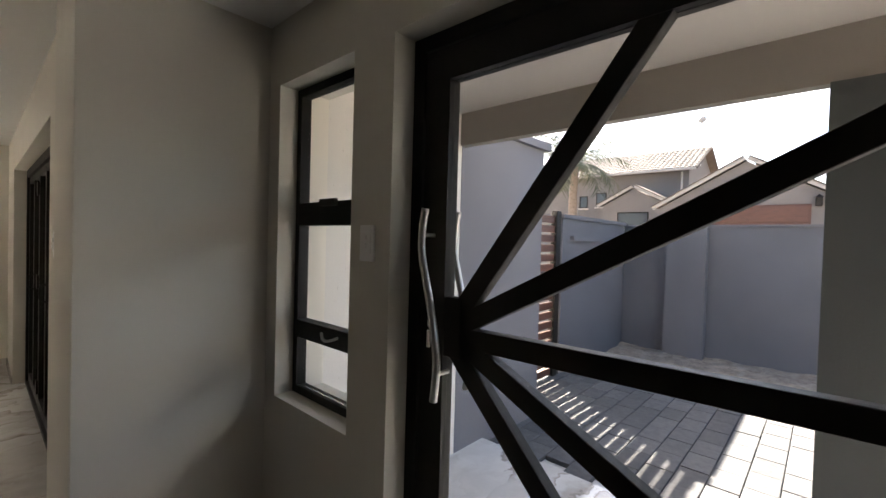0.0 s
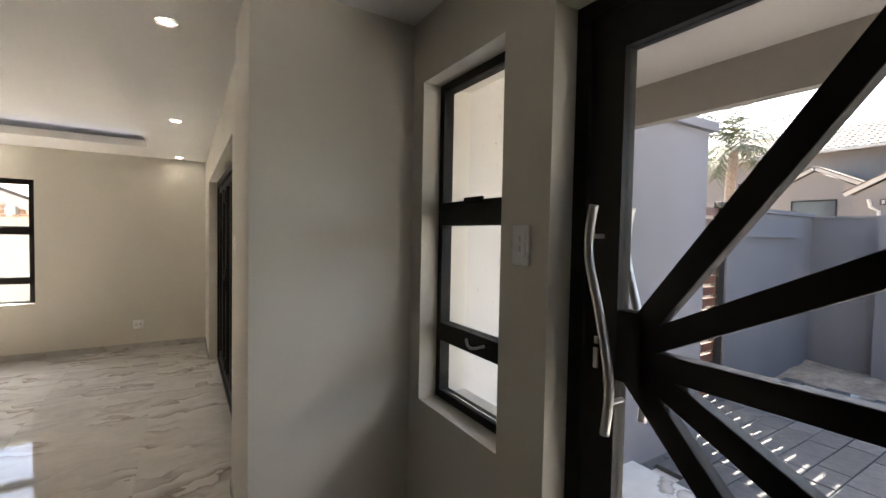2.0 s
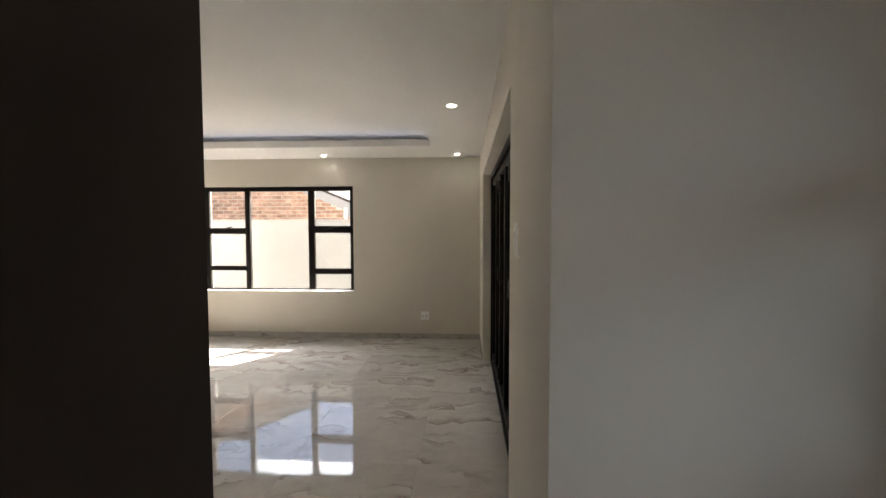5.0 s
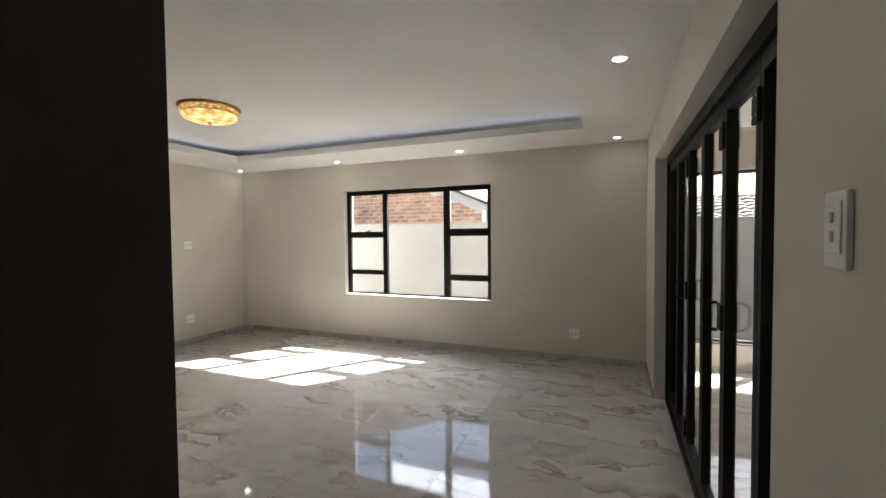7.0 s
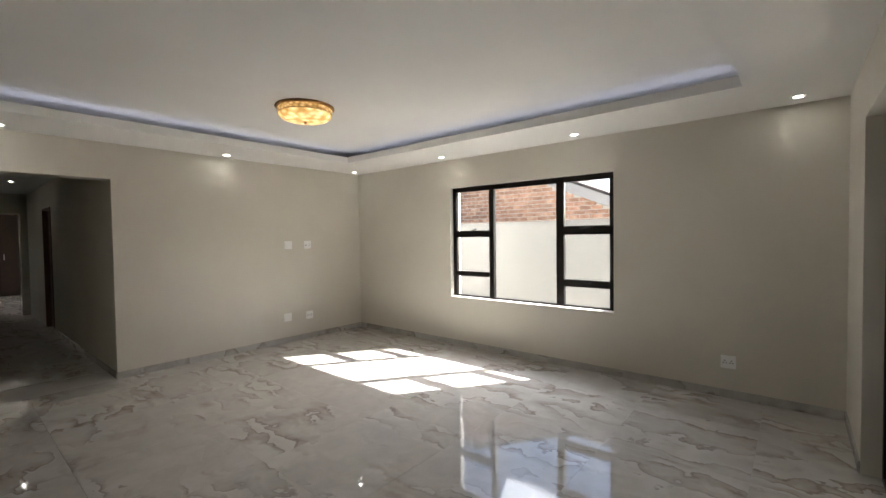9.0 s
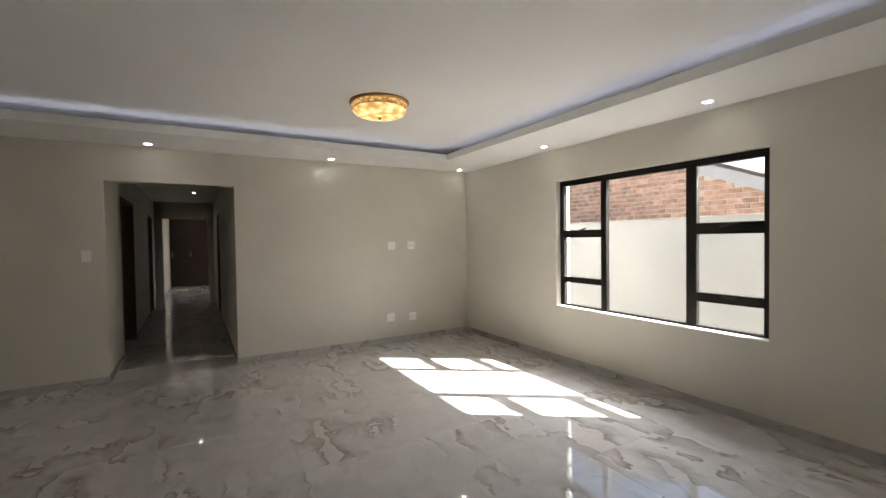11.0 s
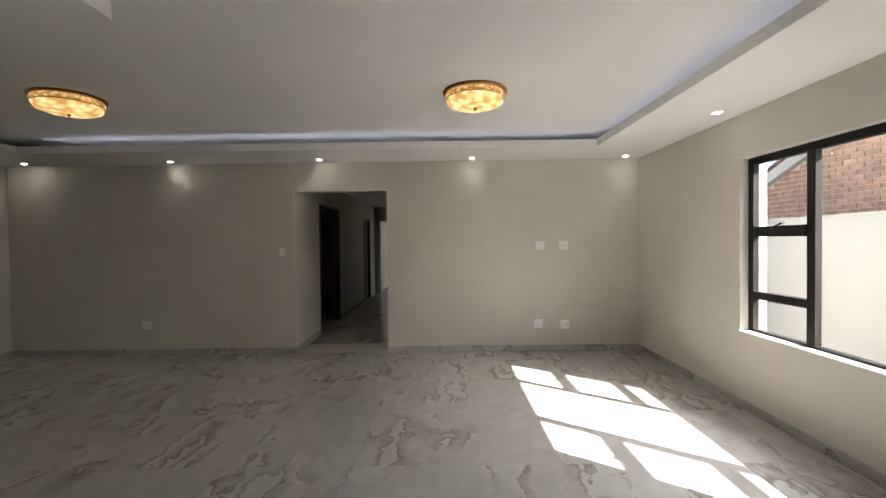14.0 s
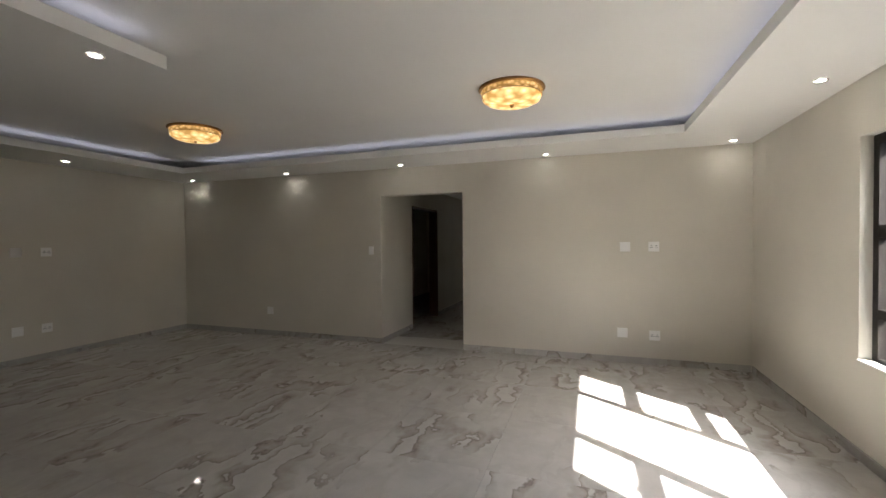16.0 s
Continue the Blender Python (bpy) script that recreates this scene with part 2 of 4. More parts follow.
# ---- mesh helpers ----
def add_box(bm, x0, y0, z0, x1, y1, z1, m=None):
    made = bmesh.ops.create_cube(bm, size=1.0)["verts"]
    mat = Matrix.LocRotScale(((x0 + x1) / 2, (y0 + y1) / 2, (z0 + z1) / 2), None, (abs(x1 - x0), abs(y1 - y0), abs(z1 - z0)))
    bmesh.ops.transform(bm, matrix=(m @ mat) if m else mat, verts=made)
    return made


def box(x0, y0, z0, x1, y1, z1, bevel=0.0, m=None):
    bm = bmesh.new()
    add_box(bm, x0, y0, z0, x1, y1, z1, m)
    if bevel:
        bmesh.ops.bevel(bm, geom=bm.edges[:], offset=bevel, segments=2, affect="EDGES", profile=0.5)
    return bm


def boxes(*spec):
    bm = bmesh.new()
    for s in spec:
        add_box(bm, *s)
    return bm


def cylinder(r, z0, z1, seg=32, r2=None):
    bm = bmesh.new()
    bmesh.ops.create_cone(bm, cap_ends=True, segments=seg, radius1=r, radius2=r if r2 is None else r2, depth=z1 - z0)
    bmesh.ops.translate(bm, verts=bm.verts, vec=(0, 0, (z0 + z1) / 2))
    return bm


def lathe(profile, seg=48, wobble=0.0, lobes=12):
    bm = bmesh.new()
    rings = []
    for r, z in profile:
        rings.append([bm.verts.new((r * (1 + wobble * math.cos(lobes * a)) * math.cos(a), r * (1 + wobble * math.cos(lobes * a)) * math.sin(a), z))
                      for a in (2 * math.pi * i / seg for i in range(seg))])
    for a, b in zip(rings, rings[1:]):
        for i in range(seg):
            bm.faces.new((a[i], a[(i + 1) % seg], b[(i + 1) % seg], b[i]))
    return bm


def tube(points, radius, seg=12):
    """A round bar along a smooth line of points."""
    bm = bmesh.new()
    rings = []
    for i, p in enumerate(points):
        p = Vector(p)
        d = (Vector(points[min(i + 1, len(points) - 1)]) - Vector(points[max(i - 1, 0)])).normalized()
        u = d.cross(Vector((0.31, 0.87, 0.39))).normalized()
        w = d.cross(u)
        rr = radius(i / (len(points) - 1)) if callable(radius) else radius
        rings.append([bm.verts.new(p + rr * (math.cos(a) * u + math.sin(a) * w)) for a in (2 * math.pi * k / seg for k in range(seg))])
    for a, b in zip(rings, rings[1:]):
        for k in range(seg):
            bm.faces.new((a[k], a[(k + 1) % seg], b[(k + 1) % seg], b[k]))
    bm.faces.new(rings[0][::-1])
    bm.faces.new(rings[-1])
    return bm


def mesh_of(name, bm, material, smooth=False):
    me = bpy.data.meshes.new(name)
    bmesh.ops.recalc_face_normals(bm, faces=bm.faces)
    bm.to_mesh(me)
    bm.free()
    me.materials.append(material)
    if smooth:
        for f in me.polygons:
            f.use_smooth = True
    return me


def part(name, bm, material, parent=None, label="", smooth=False):
    ob = new(name, mesh_of(name, bm, material, smooth))
    if parent:
        ob.parent = parent
    if label:
        tagged(ob, label)
    return ob


def structure(name, bm, material, label, category):
    return tagged(part(name, bm, material), label, category, kind="structure")


def thing(name, label, category, m=None, group="", kind=""):
    ob = new(name)
    if m:
        ob.matrix_world = m
    return tagged(ob, label, category, group, kind)


# ---- the plan ----
XW, XE, YS, YN = -6.31, 2.03, -4.92, 0.97       # living room faces
YF = 1.62                                        # entrance wall face
XP = -1.25                                       # pier face towards the entrance
ZC, ZT, ZR = 2.52, 2.60, 2.70                    # bulkhead underside, its top, raised ceiling
TX0, TX1, TX2, TY0, TY1, TY2 = -5.50, -2.22, 1.10, -4.14, -1.31, 0.355  # raised tray

# west wall with the three-part window
WY0, WY1, WZ0, WZ1 = -2.98, -0.80, 0.655, 2.14
wall_west = structure("wall_west", boxes(
    (XW - 0.23, YS - 0.2, -0.1, XW, WY0, 2.85), (XW - 0.23, WY1, -0.1, XW, YN + 0.25, 2.85),
    (XW - 0.23, WY0, -0.1, XW, WY1, WZ0), (XW - 0.23, WY0, WZ1, XW, WY1, 2.85)), WALL, "warm greige painted living room wall", "wall")

# south wall with the passage opening
PX0, PX1, PZ = -3.0, -1.77, 2.14
wall_south = structure("wall_south", boxes(
    (XW, YS - 0.2, -0.1, PX0, YS, 2.85), (PX1, YS - 0.2, -0.1, XE + 0.2, YS, 2.85), (PX0, YS - 0.2, PZ, PX1, YS, 2.85)),
    WALL, "warm greige painted wall with a plain passage opening", "wall")
wall_east = structure("wall_east", boxes((XE, YS, -0.1, XE + 0.2, YF + 0.25, 2.85)), WALL, "warm greige painted end wall", "wall")

# north wall with the folding-door opening, and the pier that ends it
BX0, BX1, BZ = -5.37, -2.33, 2.16
wall_north = structure("wall_north", boxes(
    (XW, YN, -0.1, BX0, YN + 0.25, 2.85), (BX1, YN, -0.1, XP, YN + 0.25, 2.85), (BX0, YN, BZ, BX1, YN + 0.25, 2.85),
    (XP - 0.22, YN + 0.25, -0.1, XP, YF + 0.25, 2.85), (XP - 0.5, YN - 0.035, -0.1, XP, YN, 2.85)), WALL, "warm greige painted wall with a wide folding-door opening", "wall")

# entrance wall with the narrow window and the glazed door
NX0, NX1, NZ0, NZ1 = -1.155, -0.605, 0.85, 2.24
DX0, DX1, DZ = -0.388, 1.18, 2.242
wall_entrance = structure("wall_entrance", boxes(
    (XP, YF, -0.1, NX0, YF + 0.25, 2.85), (NX0, YF, -0.1, NX1, YF + 0.25, NZ0), (NX0, YF, NZ1, NX1, YF + 0.25, 2.85),
    (NX1, YF, -0.1, DX0, YF + 0.25, 2.85), (DX0, YF, DZ, DX1, YF + 0.25, 2.85), (DX1, YF, -0.1, XE, YF + 0.25, 2.85)),
    WALL, "taupe painted entrance wall with window and door openings", "wall")

# wall on the other side of the entrance passage
LX, LY = -1.535, 0.096
wall_lobby = structure("wall_lobby", boxes((LX, LY - 0.15, -0.1, XE, LY, 2.85)), DARKWALL, "dark brown painted wall beside the entrance", "wall")

# floor bed and the ceilings
floor = structure("floor", boxes((XW - 0.1, YS - 0.1, -0.15, XE, YF + 0.1, -0.004), (PX0 - 0.0, -11.9, -0.15, PX1, YS - 0.1, -0.004)), GROUT,
                  "polished marble-look tiled floor", "floor")
ceiling = structure("ceiling", boxes((XW, YS, ZR, XE, YF + 0.2, ZR + 0.12)), CEIL, "smooth white raised ceiling", "ceiling")
bulkhead = structure("ceiling_bulkhead", boxes(
    (XW, YS, ZC, TX0, YN, ZT), (TX0, YS, ZC, XE, TY0, ZT), (TX2, TY0, ZC, XE, TY1, ZT),
    (TX1, TY1, ZC, XE, YN, ZT), (TX0, TY2, ZC, TX1, YN, ZT), (XP, YN, ZC, XE, YF, ZT)), CEIL, "dropped white plaster ceiling border", "ceiling")

# ---- openings ----
def window_west():
    w = thing("window_1", "dark bronze aluminium three-part window with clear panes", "window", kind="structure")
    x0, x1 = XW - 0.12, XW - 0.07
    y0, y1, z0, z1 = WY0 + 0.002, WY1 - 0.002, WZ0 + 0.002, WZ1 - 0.002
    b = 0.06
    part("window_frame", boxes((x0, y0, z0, x1, y0 + b, z1), (x0, y1 - b, z0, x1, y1, z1),
                               (x0, y0 + b, z1 - b, x1, y1 - b, z1), (x0, y0 + b, z0, x1, y1 - b, z0 + 0.03)), FRAME, w)
    m0, m1, h0, h1 = -2.355, -1.422, 0.036, 0.046
    for m, h in ((m0, h0), (m1, h1)):
        part("mullion", box(x0, m - h, z0 + 0.03, x1, m + h, z1 - b, 0.003), FRAME, w)
    for a, c, t1, t2 in ((y0 + b, m0 - h0, (1.470, 1.555), (0.945, 1.010)), (m1 + h1, y1 - b, (1.484, 1.582), (0.897, 0.977))):
        for za, zb in (t1, t2):
            part("transom", box(x0 - 0.005, a, za, x1 + 0.006, c, zb, 0.003), FRAME, w)
        for za, zb in ((z0 + 0.03, t2[0]), (t2[1], t1[0]), (t1[1], z1 - b)):
            g = part("pane", box(x0 + 0.02, a, za, x0 + 0.026, c, zb), GLASS, w)
            g.visible_shadow = False
        h = part("stay_handle", tube([(x1 + 0.008, (a + c) / 2 - 0.06, 1.545), (x1 + 0.03, (a + c) / 2, 1.55), (x1 + 0.035, (a + c) / 2 + 0.09, 1.575)], 0.008, 8), FRAME, w)
        part("catch", tube([(x1 + 0.008, (a + c) / 2 - 0.05, 0.965), (x1 + 0.02, (a + c) / 2, 0.95), (x1 + 0.022, (a + c) / 2 + 0.06, 0.955)], 0.006, 8), FRAME, w)
    g = part("pane", box(x0 + 0.02, m0 + h0, z0 + 0.03, x0 + 0.026, m1 - h1, z1 - b), GLASS, w)
    g.visible_shadow = False
    part("window_sill", box(XW - 0.07, WY0 + 0.002, WZ0 + 0.001, XW + 0.012, WY1 - 0.002, WZ0 + 0.012, 0.003), CEIL, w, "white painted sill")


def window_narrow():
    w = thing("window_2", "tall narrow dark aluminium window beside the door", "window", kind="structure")
    y0, y1 = YF + 0.085, YF + 0.135
    x0, x1, z0, z1 = NX0 + 0.002, NX1 - 0.002, NZ0 + 0.002, NZ1 - 0.002
    b = 0.035
    part("window_frame", boxes((x0, y0, z0, x0 + b, y1, z1), (x1 - b, y0, z0, x1, y1, z1),
                               (x0 + b, y0, z1 - b, x1 - b, y1, z1), (x0 + b, y0, z0, x1 - b, y1, z0 + b)), FRAME, w)
    for z, h in ((1.670, 0.050), (1.153, 0.040)):
        part("transom", box(x0 + b, y0 - 0.008, z - h, x1 - b, y1, z + h, 0.003), FRAME, w)
    for za, zb in ((z0 + b, 1.113), (1.193, 1.62), (1.720, z1 - b)):
        g = part("pane", box(x0 + b, y0 + 0.02, za, x1 - b, y0 + 0.026, zb), GLASS, w)
        g.visible_shadow = False
    part("catch", tube([(-0.90 + 0.12 * i / 10, y0 - 0.01 - 0.022 * math.sin(math.pi * i / 10), 1.163 - 0.018 * math.sin(math.pi * i / 10)) for i in range(11)], 0.006, 8), STEEL, w)
    part("stay_handle", box(-0.92, y0 - 0.025, 1.700, -0.80, y0 - 0.009, 1.730, 0.004), FRAME, w)


def entrance_door():
    d = thing("door_1", "dark aluminium glazed pivot door with radiating bars", "door", kind="structure")
    y0, y1 = YF + 0.095, YF + 0.145
    x0, x1, z0, z1 = DX0 + 0.002, DX1 - 0.002, 0.012, DZ - 0.002
    part("door_frame", boxes((x0, y0 - 0.006, 0.0, x0 + 0.05, y1 + 0.03, z1), (x1 - 0.05, y0 - 0.006, 0.0, x1, y1 + 0.03, z1),
                             (x0 + 0.05, y0 - 0.006, z1 - 0.05, x1 - 0.05, y1 + 0.03, z1)), FRAME, d)
    lx0, lx1, lz1 = x0 + 0.055, x1 - 0.055, z1 - 0.055
    s = 0.103
    leaf = part("door_leaf", boxes((lx0, y0, z0, lx0 + s, y1, lz1), (lx1 - s, y0, z0, lx1, y1, lz1),
                                   (lx0 + s, y0, lz1 - s, lx1 - s, y1, lz1), (lx0 + s, y0, z0, lx1 - s, y1, z0 + s)), FRAME, d)
    gx0, gx1, gz0, gz1 = lx0 + s, lx1 - s, z0 + s, lz1 - s
    bars = (((-0.191, 1.316), (0.403, 2.125)), ((-0.165, 1.309), (gx1 + 0.02, 1.943)), ((-0.165, 1.269), (gx1 + 0.02, 1.281)),
            ((-0.165, 1.255), (gx1 + 0.02, 0.655)), ((-0.197, 1.236), (0.865, 0.12)))
    for (sx, sz), (ex, ez) in bars:
        v = Vector((ex - sx, 0, ez - sz))
        ang = math.degrees(math.atan2(v.z, v.x))
        part("radiating_bar", box(0.0, y0 + 0.004, -0.0305, v.length, y1 - 0.004, 0.0305, 0.003, pose(sx, 0, sz, 0, -ang, 0)), FRAME, leaf)
    part("hub_plate", box(lx0 + 0.09, y0 + 0.002, 1.20, gx0 + 0.07, y1 - 0.002, 1.39, 0.004), FRAME, leaf)
    g = part("pane", box(gx0, y0 + 0.022, gz0, gx1, y0 + 0.028, gz1), GLASS, d)
    g.visible_shadow = False
    for side, yy in ((-1, y0), (1, y1)):
        knots = ((-0.268, 1.668), (-0.279, 1.600), (-0.277, 1.517), (-0.239, 1.377), (-0.208, 1.237), (-0.204, 1.157), (-0.213, 1.072))
        pts = []
        for i in range(len(knots) - 1):
            p0, p1, p2, p3 = (Vector(knots[min(max(i + k, 0), len(knots) - 1)]) for k in (-1, 0, 1, 2))
            for k in range(5):
                u = k / 5
                q = 0.5 * (2 * p1 + (p2 - p0) * u + (2 * p0 - 5 * p1 + 4 * p2 - p3) * u * u + (3 * p1 - p0 - 3 * p2 + p3) * u ** 3)
                pts.append((q.x, yy + side * 0.055, q.y))
        pts.append((knots[-1][0], yy + side * 0.055, knots[-1][1]))
        h = part("pull_handle", tube(pts, 0.0125, 14), STEEL, leaf, "curved brushed steel pull handle", True)
        for i in (6, 25):
            p = Vector(pts[i])
            part("standoff", tube([p, (p.x, yy, p.z)], 0.007, 10), STEEL, h)
    part("lock_cylinder", box(lx0 + 0.035, y0 - 0.008, 1.218, lx0 + 0.05, y0, 1.275, 0.003), STEEL, leaf)
    part("keyhole", box(lx0 + 0.036, y0 - 0.006, 1.286, lx0 + 0.048, y0, 1.307, 0.002), STEEL, leaf)
    part("threshold", box(x0 + 0.05, y0 - 0.03, -0.002, x1 - 0.05, y1 + 0.03, 0.010), FRAME, d)


def folding_door():
    d = thing("door_2", "dark bronze aluminium glazed folding door to the patio", "door", kind="structure")
    y0, y1 = YN + 0.11, YN + 0.16
    x0, x1, z1 = BX0 + 0.03, BX1 - 0.002, BZ - 0.002
    part("door_frame", boxes((x0, y0 - 0.02, 0.0, x0 + 0.05, y1 + 0.02, z1), (x1 - 0.05, y0 - 0.02, 0.0, x1, y1 + 0.02, z1),
                             (x0 + 0.05, y0 - 0.02, z1 - 0.07, x1 - 0.05, y1 + 0.02, z1), (x0 + 0.05, y0 - 0.02, -0.002, x1 - 0.05, y1 + 0.02, 0.035)), FRAME, d)
    n = 6
    w = (x1 - x0 - 0.10) / n
    for i in range(n):
        a, c = x0 + 0.05 + i * w + 0.003, x0 + 0.05 + (i + 1) * w - 0.003
        leaf = part("door_leaf", boxes((a, y0, 0.04, a + 0.036, y1, z1 - 0.075), (c - 0.036, y0, 0.04, c, y1, z1 - 0.075),
                                       (a + 0.036, y0, z1 - 0.135, c - 0.036, y1, z1 - 0.075), (a + 0.036, y0, 0.04, c - 0.036, y1, 0.12)), FRAME, d)
        g = part("pane", box(a + 0.036, y0 + 0.02, 0.12, c - 0.036, y0 + 0.026, z1 - 0.135), GLASS, leaf)
        g.visible_shadow = False
        if i in (2, 4, 5):
            for z in ((0.16, 1.065, 1.86) if i < 5 else (0.16, 1.86)):
                hg = part("hinge", box(a - 0.036, y0 - 0.016, z, a + 0.03, y0 - 0.001, z + 0.115, 0.003), FRAME, leaf)
                if i == n - 1:
                    for sx in (-0.022, 0.016):
                        for sz in (0.025, 0.09):
                            part("screw", box(a + sx - 0.005, y0 - 0.018, z + sz - 0.005, a + sx + 0.005, y0 - 0.0155, z + sz + 0.005, 0.002), CHROME, hg)
        if i in (2, 4):
            xh = a + 0.0
            part("bow_handle", tube([(xh - 0.03, y0 - 0.014, 1.185), (xh - 0.034, y0 - 0.040, 1.183), (xh - 0.034, y0 - 0.062, 1.168), (xh - 0.034, y0 - 0.066, 1.150),
                                     (xh - 0.034, y0 - 0.066, 1.095), (xh - 0.034, y0 - 0.062, 1.077), (xh - 0.034, y0 - 0.040, 1.062), (xh - 0.03, y0 - 0.014, 1.060)], 0.0075, 8), FRAME, leaf, "black bow handle")
    part("reveal_lining", boxes((BX0 + 0.0, YN + 0.135, 0.0, BX0 + 0.029, YN + 0.25, BZ)), WALL, d)


window_west()
window_narrow()
entrance_door()
folding_door()

# ---- skirting ----
def skirting(name, x0, y0, x1, y1, nx, ny, h=0.075):
    """Cut strips of floor tile along a wall; (nx, ny) points into the room."""
    holder = thing(name, "marble-look tile skirting along the wall", "skirting", kind="structure")
    n = max(1, round(math.hypot(x1 - x0, y1 - y0) / 0.84))
    for i in range(n):
        a, c = i / n, (i + 1) / n
        ax, ay, cx, cy = x0 + (x1 - x0) * a, y0 + (y1 - y0) * a, x0 + (x1 - x0) * c, y0 + (y1 - y0) * c
        g = 0.001
        if ny:
            b = box(ax + g, ay, 0.0, cx - g, ay + ny * 0.011, h, 0.002)
        else:
            b = box(ax, ay + g, 0.0, ax + nx * 0.011, cy - g, h, 0.002)
        part("skirting_tile", b, SKIRT, holder)


skirting("baseboard", XW, YS + 0.012, XW, YN, 1, 0)
skirting("baseboard", XW + 0.012, YS, PX0, YS, 0, 1)
skirting("baseboard", PX1, YS, XE - 0.012, YS, 0, 1)
skirting("baseboard", XE, YS, XE, LY - 0.16, -1, 0)
skirting("baseboard", XW + 0.012, YN, BX0, YN, 0, -1)
skirting("baseboard", BX1, YN, XP - 0.5, YN, 0, -1)
skirting("baseboard", XP - 0.5, YN - 0.035, XP, YN - 0.035, 0, -1)
skirting("baseboard", XP, YN, XP, YF, 1, 0)
skirting("baseboard", XP + 0.012, YF, DX0, YF, 0, -1)

# ---- the passage beyond the south wall ----
PE = -11.3
wall_passage = structure("wall_passage", boxes(
    (PX1, -6.05, -0.1, PX1 + 0.15, YS - 0.2, 2.6), (PX1, -7.3, 2.08, PX1 + 0.15, -6.05, 2.6), (PX1, -9.7, -0.1, PX1 + 0.15, -7.3, 2.6),
    (PX1, -10.55, 2.05, PX1 + 0.15, -9.7, 2.6), (PX1, PE, -0.1, PX1 + 0.15, -10.55, 2.6),
    (PX0 - 0.15, -8.6, -0.1, PX0, YS - 0.2, 2.6), (PX0 - 0.15, -9.4, 2.05, PX0, -8.6, 2.6), (PX0 - 0.15, PE, -0.1, PX0, -9.4, 2.6),
    (PX0, PE - 0.15, 2.05, PX1, PE, 2.6), (PX0 - 2.0, PE - 0.15, -0.1, PX0 + 0.12, PE, 2.6), (PX1 - 0.16, PE - 0.15, -0.1, PX1 + 0.15, PE, 2.6),
    (PX0 - 2.1, -16.9, -0.1, PX1 + 0.15, -16.7, 2.6), (PX1 - 0.09, -16.7, -0.1, PX1 + 0.15, PE - 0.15, 2.6),
    (PX0 - 2.1, -16.7, -0.1, PX0 - 2.0, PE - 0.15, 0.9), (PX0 - 2.1, -16.7, 2.0, PX0 - 2.0, PE - 0.15, 2.6),
    (PX0 - 2.1, -16.7, 0.9, PX0 - 2.0, -14.2, 2.0), (PX0 - 2.1, -12.6, 0.9, PX0 - 2.0, PE - 0.15, 2.0),
    (PX1 + 0.15, PE - 0.15, -0.1, PX1 + 1.3, PE, 2.6),
    (PX1 + 1.6, -10.9, -0.1, PX1 + 1.7, -5.12, 2.6), (PX1 + 0.15, -11.0, -0.1, PX1 + 1.7, -10.9, 2.6),
    (PX0 - 1.7, -10.2, -0.1, PX0 - 1.6, -8.0, 2.6), (PX0 - 1.6, -10.2, -0.1, PX0 - 0.15, -10.1, 2.6), (PX0 - 1.6, -8.1, -0.1, PX0 - 0.15, -8.0, 2.6)),
    WALL, "dim painted passage walls with doorways", "wall")
ceiling_passage = structure("ceiling_passage", boxes((PX0 - 2.1, -16.9, 2.45, PX1 + 1.7, YS - 0.2, 2.55)), CEIL, "plain white passage ceiling", "ceiling")
floor_passage = structure("floor_rooms", boxes((PX0 - 2.1, -16.9, -0.12, PX0, -5.12, -0.006), (PX1, -16.9, -0.12, PX1 + 1.7, -5.12, -0.006), (PX0, -16.9, -0.12, PX1, -11.9, -0.006)), TILE, "dim tiled floor of rooms off the passage", "floor")


def door_lining(name, x, ya, yb, h, label):
    d = thing(name, label, "door frame", kind="structure")
    t = 0.03
    for a, c in ((ya, ya + t), (yb - t, yb)):
        part("jamb", box(x - 0.01, a, 0, x + 0.16, c, h, 0.003), DOORWOOD, d)
    part("head", box(x - 0.01, ya + t, h - t, x + 0.16, yb - t, h, 0.003), DOORWOOD, d)
    return d


for x, a, c, n in ((PX1, -6.05, YS, -1), (PX1, -9.7, -7.3, -1), (PX0, -8.6, YS, 1)):
    skirting("baseboard", x, a, x, c, n, 0)
door_lining("door_3", PX1, -7.3, -6.05, 2.08, "dark stained timber door frame, opening unlit")
dd = door_lining("door_4", PX1, -10.55, -9.7, 2.05, "red-brown timber door frame with closed door")
part("door_leaf", box(PX1 + 0.05, -10.51, 0.01, PX1 + 0.09, -9.74, 2.01, 0.003), DOORWOOD, dd)
dd = door_lining("door_5", PX0 - 0.15, -9.4, -8.6, 2.05, "dark timber door frame with closed door")
part("door_leaf", box(PX0 - 0.1, -9.36, 0.01, PX0 - 0.06, -8.64, 2.01, 0.003), DOORWOOD, dd)



def wardrobe():
    """Dark built-in cupboard across the back of the far room."""
    w = thing("wardrobe", "dark built-in wardrobe in a dim far room", "wardrobe")
    part("body", box(PX0 - 1.0, -16.69, 0.0, PX1 - 0.10, -16.13, 2.40, 0.004), DARKWALL, w)
    for i in range(4):
        x = PX0 - 1.0 + i * 0.53
        leaf = part("door", box(x + 0.004, -16.129, 0.06, x + 0.526, -16.11, 2.38, 0.003), DARKWALL, w)
        part("handle", box(x + 0.47, -16.109, 1.0, x + 0.485, -16.085, 1.16, 0.003), STEEL, leaf)


wardrobe()

